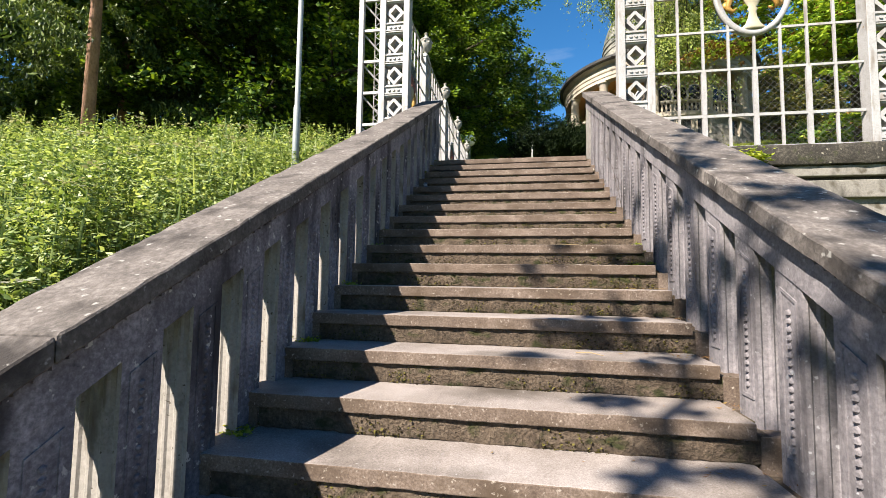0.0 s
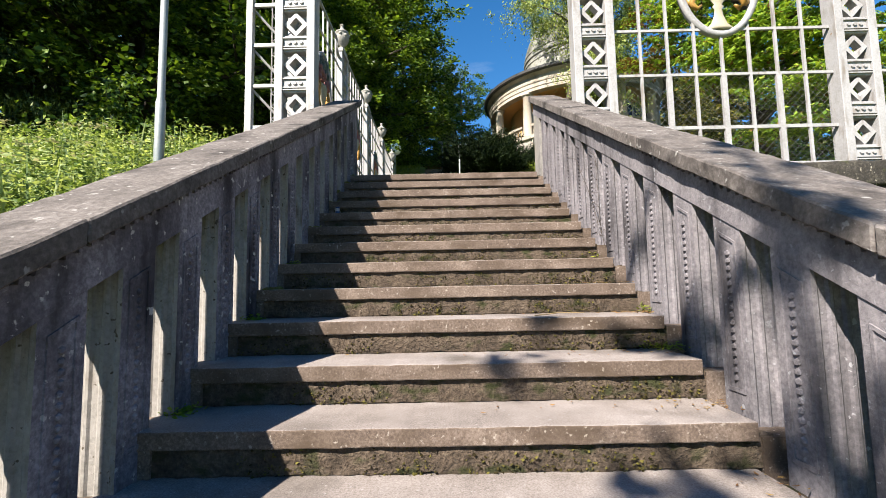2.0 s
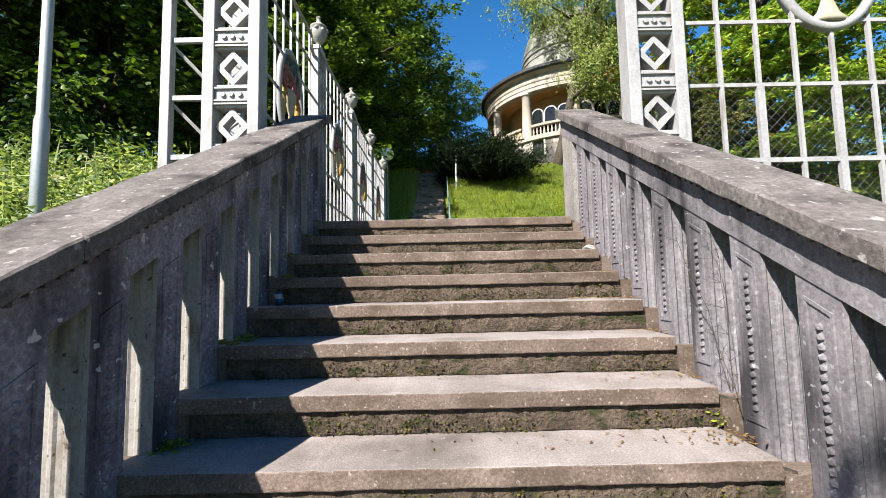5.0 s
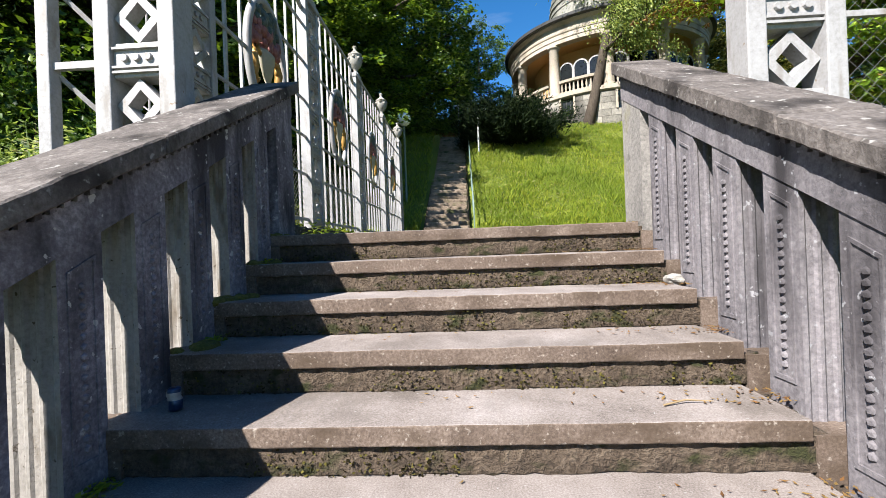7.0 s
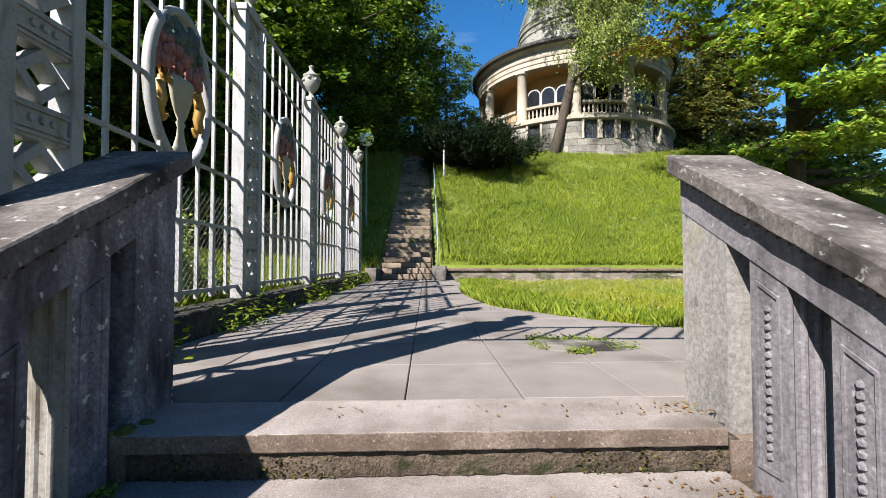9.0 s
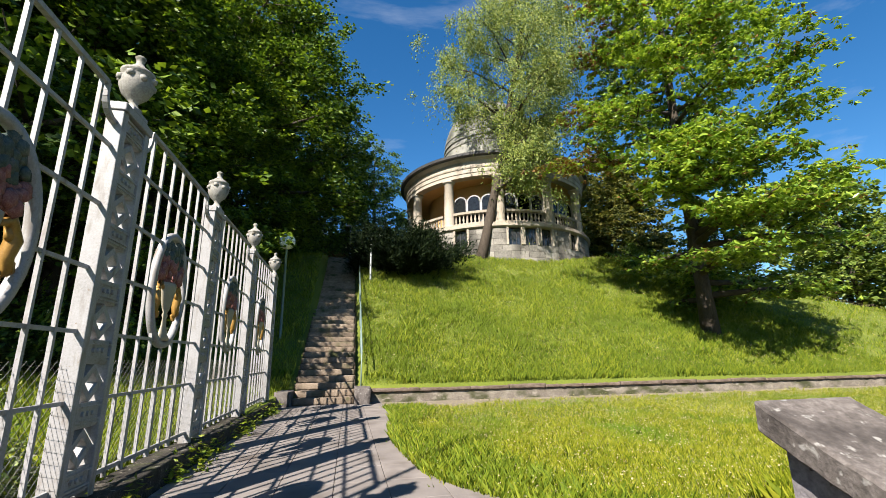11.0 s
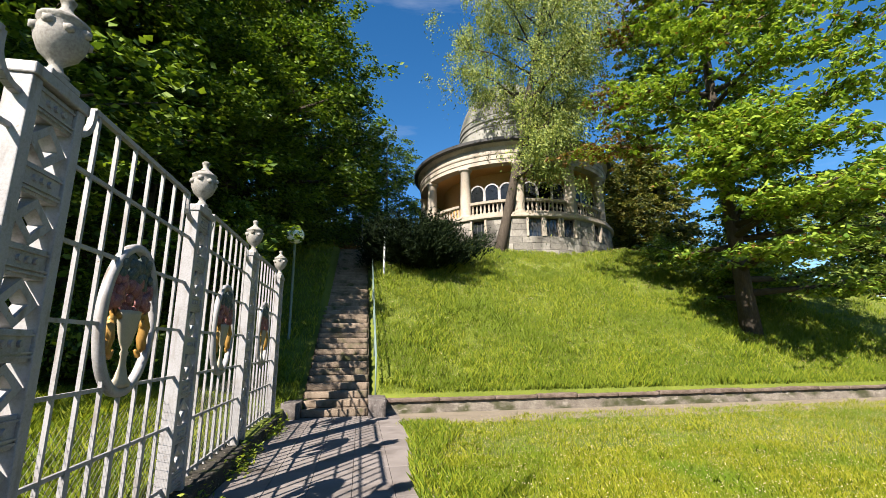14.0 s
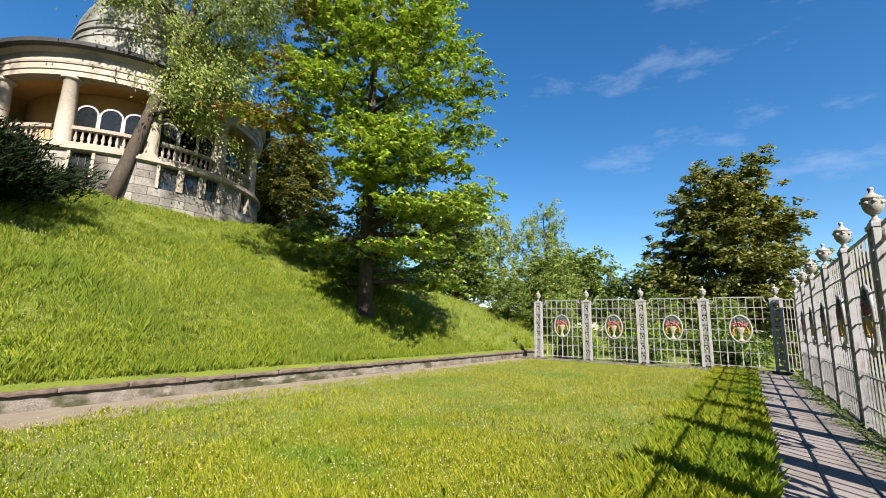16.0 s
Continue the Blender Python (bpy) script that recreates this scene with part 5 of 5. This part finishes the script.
def path_edge(x, y):
    """True where the lawn of the terrace grows."""
    if y > 16.6 + 1.1 * smooth(2.0, 5.5, x):
        return False
    if x < 0.82 + 0.12 * math.sin(y * 0.9):
        return False
    # rounded corner towards the front walk
    edge = 7.32 + 2.9 * math.exp(-max(0.0, x - 0.85) / 1.15) * 1.0
    return y > edge and x < TERRACE_E - 0.3


nrng = np.random.default_rng(5)


def scatter(n, x0, x1, y0, y1, keep, height):
    p = np.stack([nrng.uniform(x0, x1, n), nrng.uniform(y0, y1, n)], 1)
    return np.array([(x, y, height(x, y)) for x, y in p if keep(x, y)])


lawn_z = lambda x, y: Z0 - 0.04
near = scatter(130000, 0.7, 7, 7.2, 13.5, path_edge, lawn_z)
far = scatter(130000, 0.7, 23.3, 7.2, 17.3, path_edge, lawn_z)
pts = np.concatenate([near, far])
o = new("lawn_grass", blade_mesh("lawn_grass", nrng, pts, np.array([0.078 + 0.05 * noise.noise(Vector((x * 1.7, y * 1.7, 3))) + 0.035 * noise.noise(Vector((x * 6, y * 6, 8))) for x, y, z in pts]).clip(0.03, 0.15), 0.0075, L_LAWN, 0.55))
tagged(o, "unmown yellow-green lawn full of seed heads", "grass", kind="stuff")
seeds = scatter(60000, 0.7, 23.3, 7.2, 17.3, path_edge, lambda x, y: Z0 + 0.06)
seeds[:, 2] += nrng.normal(0, 0.03, len(seeds))
v, f = leaf_arrays(nrng, seeds, 0.018, 0.0, 0.3, 0.7)
o = new("lawn_flowers", mesh_np("lawn_flowers", v, f, 3, L_SEED))
tagged(o, "pale seed heads and small flowers in the lawn", "grass", kind="stuff")

# edge tufts along the paving
edge = scatter(90000, 0.7, 7.0, 7.2, 17.2, lambda x, y: path_edge(x, y) and not path_edge(x - 0.75 - 0.3 * math.sin(y * 1.3), y - 0.45), lawn_z)
o = new("edge_grass", blade_mesh("edge_grass", nrng, edge, 0.135, 0.006, L_GRASS, 0.7))
tagged(o, "longer green grass along the paving edge", "grass", kind="stuff")


# taller ragged grass along the front walk
wg = scatter(70000, 3.2, 23.2, 7.25, 8.7, path_edge, lawn_z)
o = new("walk_grass", blade_mesh("walk_grass", nrng, wg, 0.2, 0.007, L_LAWN, 0.7))
tagged(o, "taller ragged grass along the front walk", "grass", kind="stuff")


def on_slope(x, y):
    return not (-1.5 < x < 0.3) and not ((x - RC.x) ** 2 + (y - RC.y) ** 2 < 41)


a = scatter(250000, 0.3, 20, 18.3, 30.5, on_slope, terrain)
b = scatter(30000, 20, 44, 18.3, 32, on_slope, terrain)
c = scatter(26000, -6.5, -1.45, 17.6, 33, on_slope, terrain)
d = scatter(5000, 0.7, 27, 18.30, 18.62, on_slope, terrain)
pts = np.concatenate([a, b, c, d])
hvar = np.array([0.30 + 0.22 * noise.noise(Vector((x * 0.5, y * 0.5, 1))) + 0.22 * noise.noise(Vector((x * 2.1, y * 2.1, 5))) for x, y, z in pts])
o = new("slope_grass", blade_mesh("slope_grass", nrng, pts, np.clip(hvar * 0.6, 0.06, 0.34), 0.008, L_GRASS, 0.6))
tagged(o, "long bright green meadow grass on the slope", "grass", kind="stuff")

# tussocks and seed stems that break up the slope and the lawn
tus = scatter(1500, 0.4, 40, 18.4, 30, on_slope, terrain)
tp_ = np.repeat(tus, 46, 0)
tp_[:, :2] += nrng.normal(0, 0.13, (len(tp_), 2))
o = new("tussocks", blade_mesh("tussocks", nrng, tp_, np.repeat(nrng.uniform(0.12, 0.24, len(tus)), 46), 0.007, L_GRASS, 0.6))
tagged(o, "fluffy tussocks of longer grass on the slope", "grass", kind="stuff")
st_ = scatter(26000, 0.4, 40, 18.4, 30, on_slope, terrain)
st_[:, 2] += nrng.uniform(0.10, 0.34, len(st_))
v, f = leaf_arrays(nrng, st_, 0.05, 0.0, 0.1, 0.3)
o = new("slope_seed_heads", mesh_np("slope_seed_heads", v, f, 3, L_SEED))
tagged(o, "pale seed heads over the slope grass", "grass", kind="stuff")
tl = scatter(700, 0.9, 23, 7.4, 17.2, path_edge, lawn_z)
tp_ = np.repeat(tl, 40, 0)
tp_[:, :2] += nrng.normal(0, 0.11, (len(tp_), 2))
o = new("lawn_tufts", blade_mesh("lawn_tufts", nrng, tp_, np.repeat(nrng.uniform(0.07, 0.14, len(tl)), 40), 0.006, L_LAWN, 0.8))
tagged(o, "greener tufts in the lawn", "grass", kind="stuff")

w = scatter(60000, -7, -2.0, 5.9, 17.6, lambda x, y: True, terrain)
o = new("west_grass", blade_mesh("west_grass", nrng, w, 0.24, 0.016, L_GRASS, 0.7))
tagged(o, "sunlit grass behind the side fence", "grass", kind="stuff")


def herb_field():
    """Tall herbs and nettles beside the steps: stems with whorls of leaves, and pale umbels."""
    rng = np.random.default_rng(77)
    n = 5200
    xy = np.stack([-1.45 - rng.exponential(4.2, n), rng.uniform(-1.5, 9.6, n)], 1)
    xy = xy[(xy[:, 0] > -17) & (xy[:, 0] < -2.15)]
    leaves, stems, umbels = [], [], []
    for x, y in xy:
        z = terrain(x, y)
        h = rng.uniform(0.55, 1.15) * (1.0 if x < -2.0 else 0.55) * (0.50 + 0.42 * smooth(-1, 4.5, y))
        if y > 5.7 and x > -2.4:
            h *= 0.6
        stems.append((x, y, z, h))
        m = 50
        t = np.linspace(0.15, 1.0, m)
        r = (1.05 - t * 0.75) * 0.2
        a = rng.uniform(0, 6.28, m)
        leaves.append(np.stack([x + np.cos(a) * r, y + np.sin(a) * r, z + t * h], 1))
        if rng.uniform() < 0.35:                            # a feathery flowering head
            k = 18
            t = np.linspace(0.9, rng.uniform(1.02, 1.28), k)
            leaves.append(np.stack([x + rng.normal(0, 0.025, k), y + rng.normal(0, 0.025, k), z + t * h], 1))
        if rng.uniform() < 0.05:
            k = 14
            umbels.append(np.stack([x + rng.normal(0, 0.06, k), y + rng.normal(0, 0.06, k), z + h + 0.06 + rng.normal(0, 0.01, k)], 1))
    st = np.array(stems)
    o = new("herb_stems", blade_mesh("herb_stems", rng, st[:, :3], st[:, 3] * 0.98, 0.010, L_HERB, 0.12))
    tagged(o, "upright stems of tall wild herbs", "herbs", kind="stuff")
    v, f = leaf_arrays(rng, np.concatenate(leaves), 0.062, 0.3, 0.65, 0.5)
    o = new("tall_herbs", mesh_np("tall_herbs", v, f, 3, L_HERB))
    tagged(o, "dense sunlit nettles and tall wild herbs", "herbs", kind="stuff")
    v, f = leaf_arrays(rng, np.concatenate(umbels), 0.05, 0.0, 0.9, 0.9)
    o = new("umbels", mesh_np("umbels", v, f, 3, L_UMBEL))
    tagged(o, "pale umbel flowers over the herbs", "flowers", kind="stuff")


herb_field()


def weed(name, label, pts_xy, z, n, spread, leaf, h, mat=None):
    """Low weeds rooted in a kerb or a joint."""
    out = []
    for x, y in pts_xy:
        out.append(np.stack([x + nrng.normal(0, spread, n), y + nrng.normal(0, spread, n), z + np.abs(nrng.normal(0, h, n))], 1))
    v, f = leaf_arrays(nrng, np.concatenate(out), leaf, 0.2, 0.6, 0.4)
    o = new(name, mesh_np(name, v, f, 3, mat or L_GRASS))
    tagged(o, label, "weeds", kind="stuff")


weed("kerb_weeds", "green weeds growing along the fence kerb", [(-1.58 + 0.06 * math.sin(k * 1.7), 6.9 + k * 0.34) for k in range(0, 32) if k % 7 not in (2, 3)], Z0, 60, 0.085, 0.075, 0.11, L_GRASS)
weed("front_weeds", "green weeds along the front walk's kerb", [(5.0 + k * 0.5, 6.05 + 0.06 * math.sin(k)) for k in range(36)], Z0, 90, 0.12, 0.05, 0.06, L_MAPLE)
weed("plate_weeds", "grass tufts round a cover plate", [(0.80 + 0.045 * k, 7.75 - 0.01 * k) for k in range(12)] + [(0.78, 7.55), (0.8, 7.4)] + [(0.95 + 0.03 * k, 7.27) for k in range(4)] + [(1.25, 7.35), (1.32, 7.45), (1.38, 7.4)], Z0, 55, 0.03, 0.024, 0.02)
weed("step_weed", "small yellow-green fern in a step's corner", [(1.07, 4.31)], 2.165, 60, 0.018, 0.02, 0.03, L_LAWN)
weed("corner_weed", "small green weed at the foot of a pier", [(1.10, 3.66), (1.11, 3.70)], 1.85, 16, 0.016, 0.024, 0.025)
weed("corner_grass", "yellowing grass tuft in a step's corner", [(1.08, 3.42), (1.02, 3.38), (1.10, 3.35)], 1.70, 70, 0.04, 0.018, 0.012, L_LAWN)
weed("wall_fern", "small fern growing from the wall coping", [(2.68, 5.47), (2.78, 5.46), (2.73, 5.44)], 2.92, 130, 0.07, 0.07, 0.07)
weed("flower_bed", "patch of orange flowers at the head of the upper steps", [(-1.6 + 0.35 * k, 33.2) for k in range(6)], 10.3, 120, 0.3, 0.14, 0.3, L_FLOWER)

# moss in the corners of the shaded side
ms = []
for k in range(1, 18, 2):
    ms.append(np.stack([-0.96 + nrng.normal(0, 0.03, 120), Y0 - RUN * k + 0.23 + nrng.normal(0, 0.035, 120), Z0 - RISE * k + np.abs(nrng.normal(0, 0.012, 120))], 1))
v, f = leaf_arrays(nrng, np.concatenate(ms), 0.022, 0.1, 0.5, 0.6)
tagged(new("step_moss", mesh_np("step_moss", v, f, 3, L_LAWN)), "yellow-green moss cushions at the foot of the piers", "moss", kind="stuff")

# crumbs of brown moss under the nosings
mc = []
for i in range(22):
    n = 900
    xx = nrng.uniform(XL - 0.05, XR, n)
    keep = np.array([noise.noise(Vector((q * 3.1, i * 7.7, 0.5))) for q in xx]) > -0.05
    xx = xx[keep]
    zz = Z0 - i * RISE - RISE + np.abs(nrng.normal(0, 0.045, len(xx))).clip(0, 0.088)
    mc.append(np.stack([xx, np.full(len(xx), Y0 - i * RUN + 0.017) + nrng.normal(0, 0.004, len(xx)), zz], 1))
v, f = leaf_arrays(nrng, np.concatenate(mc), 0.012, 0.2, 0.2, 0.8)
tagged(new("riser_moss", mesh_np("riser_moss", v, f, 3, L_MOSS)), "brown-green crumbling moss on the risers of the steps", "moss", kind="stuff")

# small things lying on the steps
can = empty("drink_can", pose(-0.86, Y0 - 4 * RUN + 0.16, Z0 - 4 * RISE + 0.002), "crushed blue and white drink can on a step", "can")
cb = lathe(bmesh.new(), [(0, 0), (0.026, 0), (0.031, 0.008), (0.031, 0.045), (0.027, 0.062), (0.031, 0.075), (0.030, 0.098), (0.026, 0.104), (0, 0.103)], 16)
for q in cb.verts:
    q.co.x += 0.006 * math.sin(q.co.z * 60)
part("can_body", cb, M_CANBLUE, can, smooth=True)
cb = lathe(bmesh.new(), [(0.0315, 0.05), (0.029, 0.062), (0.0318, 0.073), (0.0315, 0.085)], 16)
for q in cb.verts:
    q.co.x += 0.006 * math.sin(q.co.z * 60)
part("white_band", cb, M_WHITE, can, "white printed band", smooth=True)
can.scale = (0.72, 0.72, 0.72)
rub = bmesh.new()
bmesh.ops.create_icosphere(rub, subdivisions=3, radius=0.045)
for q in rub.verts:
    q.co = q.co * (1 + 0.35 * noise.noise(q.co * 30)) * 1.0
    q.co.z *= 0.6
rb = part("rubble_stone", rub, M_URN)
rb.matrix_basis = pose(1.09, Y0 - 1.2 * RUN, Z0 - 2 * RISE + 0.02)
tagged(rb, "pale broken lump of concrete on the step's end", "stone")
for k, (x, i, a, L) in enumerate(((0.62, 9, 25, 0.30), (0.93, 8, 60, 0.26), (0.25, 16, -15, 0.2), (0.8, 4, 10, 0.16), (0.55, 13, -30, 0.14))):
    tw = tube(bmesh.new(), [(-L / 2, 0, 0), (0, 0.012, 0.006), (L / 2, -0.006, 0.002)], [0.0035, 0.003, 0.0015], 5)
    o = part("twig", tw, M_TWIG)
    o.matrix_basis = pose(x, Y0 - i * RUN + 0.13, Z0 - i * RISE + 0.006, 0, 0, a)
    tagged(o, "dry straw-coloured twig lying on a step", "twig", group="twigs on the steps")



def dry_weed(x, y, z, seed, h):
    """A dead branching weed: a few wiry stems with side twigs."""
    rng = random.Random(seed)
    w = empty("dry_weed", pose(x, y, z), "dead brown wiry weed rooted between pier and plinth", "weed", group="dry weeds")
    for _ in range(2):
        bm = bmesh.new()
        p = Vector((0, 0, 0))
        d = Vector((rng.uniform(-0.35, 0.0), rng.uniform(-0.3, 0.3), 1.0)).normalized()
        for k in range(7):
            q = p + d * h / 7
            tube(bm, [p, q], [0.0014, 0.0012], 4)
            for _ in range(3):
                e = q + Vector((rng.uniform(-0.06, 0.03), rng.uniform(-0.05, 0.05), rng.uniform(0.0, 0.05)))
                tube(bm, [q, e], [0.0009, 0.0006], 4)
                tube(bm, [e, e + Vector((rng.uniform(-0.02, 0.02), rng.uniform(-0.02, 0.02), rng.uniform(-0.01, 0.025)))], [0.001, 0.0006], 4)
            p, d = q, (d + Vector((rng.uniform(-0.2, 0.1), rng.uniform(-0.2, 0.2), 0))).normalized()
        part("stem", bm, M_BARK, w)


dry_weed(1.115, 4.22, 2.22, 5, 0.68)

# moss cushions at the feet of the piers and on the end pier
rng_m = random.Random(21)
for x, y, z, n, r in ((-0.98, Y0 - 0 * RUN, Z0, 5, 0.030), (-0.97, Y0 - 1 * RUN, Z0 - RISE, 7, 0.035), (-0.97, Y0 - 2 * RUN, Z0 - 2 * RISE, 9, 0.04), (-0.97, Y0 - 3 * RUN, Z0 - 3 * RISE, 10, 0.04), (-0.97, Y0 - 5 * RUN, Z0 - 5 * RISE, 7, 0.035), (-0.97, Y0 - 8 * RUN, Z0 - 8 * RISE, 6, 0.03)):
    bm = bmesh.new()
    for _ in range(n):
        dx, dy, s_ = rng_m.uniform(-0.03, 0.07), rng_m.uniform(0.02, 0.22), r * rng_m.uniform(0.6, 1.3)
        bmesh.ops.create_icosphere(bm, subdivisions=2, radius=s_, matrix=Matrix.Translation((x + dx, y + dy, z)) @ Matrix.Diagonal((0.9, 0.9, 0.5, 1)))
    for v in bm.verts:
        v.co += noise.noise_vector(v.co * 60) * 0.006
    o = part("moss_cushion", bm, M_MOSS)
    tagged(o, "yellow-green moss cushion at a pier's foot on a step", "moss", group="moss on the steps", kind="stuff")

# dry leaves on the steps
lv = []
rng_l = np.random.default_rng(12)
for i in range(0, 20):
    k = rng_l.integers(40, 90) if i < 12 else rng_l.integers(15, 30)
    for _ in range(k):
        right = rng_l.uniform() < 0.85
        xx = 1.12 - rng_l.exponential(0.13) if right else rng_l.uniform(-0.4, 1.0)
        lv.append((max(-0.5, xx), Y0 - i * RUN + rng_l.uniform(0.12, 0.27), Z0 - i * RISE + 0.008))
v, f = leaf_arrays(rng_l, np.array(lv), 0.022, 0.0, 0.98, 0.35)
o = new("dry_leaves", mesh_np("dry_leaves", v, f, 3, L_BROWN))
tagged(o, "withered brown leaves and bits on the steps", "litter", kind="stuff")

# ---- paving ----
pv = empty("pavement", pose(0, 0, 0), "worn beige concrete paving slabs with thin grassy joints", "pavement", kind="structure")
part("bedding", boxm(-1.68, 0.97, Y0 + 0.31, WALL_Y + 0.2, Z0 - 0.25, Z0 - 0.02), M_JOINT, pv)
part("bedding", boxm(0.97, 3.4, Y0 + 0.31, 9.0, Z0 - 0.25, Z0 - 0.021), M_JOINT, pv)
part("bedding", boxm(3.4, TERRACE_E - 0.2, 5.9, 7.6, Z0 - 0.25, Z0 - 0.022), M_JOINT, pv)
part("gravel_strip", boxm(0.8, TERRACE_E - 0.2, 16.5, WALL_Y - 0.01, Z0 - 0.25, Z0 - 0.012), M_PATH, pv, "trodden tan gravel")
slab_cache = {}


def slab(x, y, w, d):
    key = (round(w, 2), round(d, 2))
    if key not in slab_cache:
        bm = boxm(0.0025, w - 0.0025, 0.0025, d - 0.0025, -0.05, 0.0)
        es = [e for e in bm.edges if all(v.co.z > -0.01 for v in e.verts)]
        bmesh.ops.bevel(bm, geom=es, offset=0.004, segments=1, profile=0.5, affect='EDGES')
        o = part("slab", bm, M_PAVE, pv)
        o.matrix_basis = pose(x, y, Z0 + slab_rng.uniform(-0.002, 0.002))
        slab_cache[key] = o.data
        return
    share("slab", slab_cache[key], pv, x, y, Z0 + slab_rng.uniform(-0.003, 0.003))


slab_rng = random.Random(2)
row = 0
y = Y0 + 0.345
while y < 17.9:
    d = 0.62
    xx = [-1.62, -1.05, -0.55, -0.04, 0.45, 0.96, 1.47, 1.98, 2.49, 3.0, 3.51]
    for a, b in zip(xx, xx[1:]):
        mx_, my_ = (a + b) / 2, y + d / 2
        if a < 0.9 or y < 9.6 and not path_edge(mx_ - 0.25, my_ - 0.3):
            slab(a, y, b - a, d)
    y += d
    row += 1
x = 3.51
while x < TERRACE_E - 0.9:
    for y in (6.02, 6.45, 6.88):
        slab(x, y, 0.62, 0.43)
    x += 0.62
# cover plate
cp = part("cover_plate", boxm(0.82, 1.32, 7.30, 7.72, Z0 - 0.02, Z0 + 0.012, bev=0.004), M_WALL)
tagged(cp, "square concrete cover plate edged with grass", "cover plate")
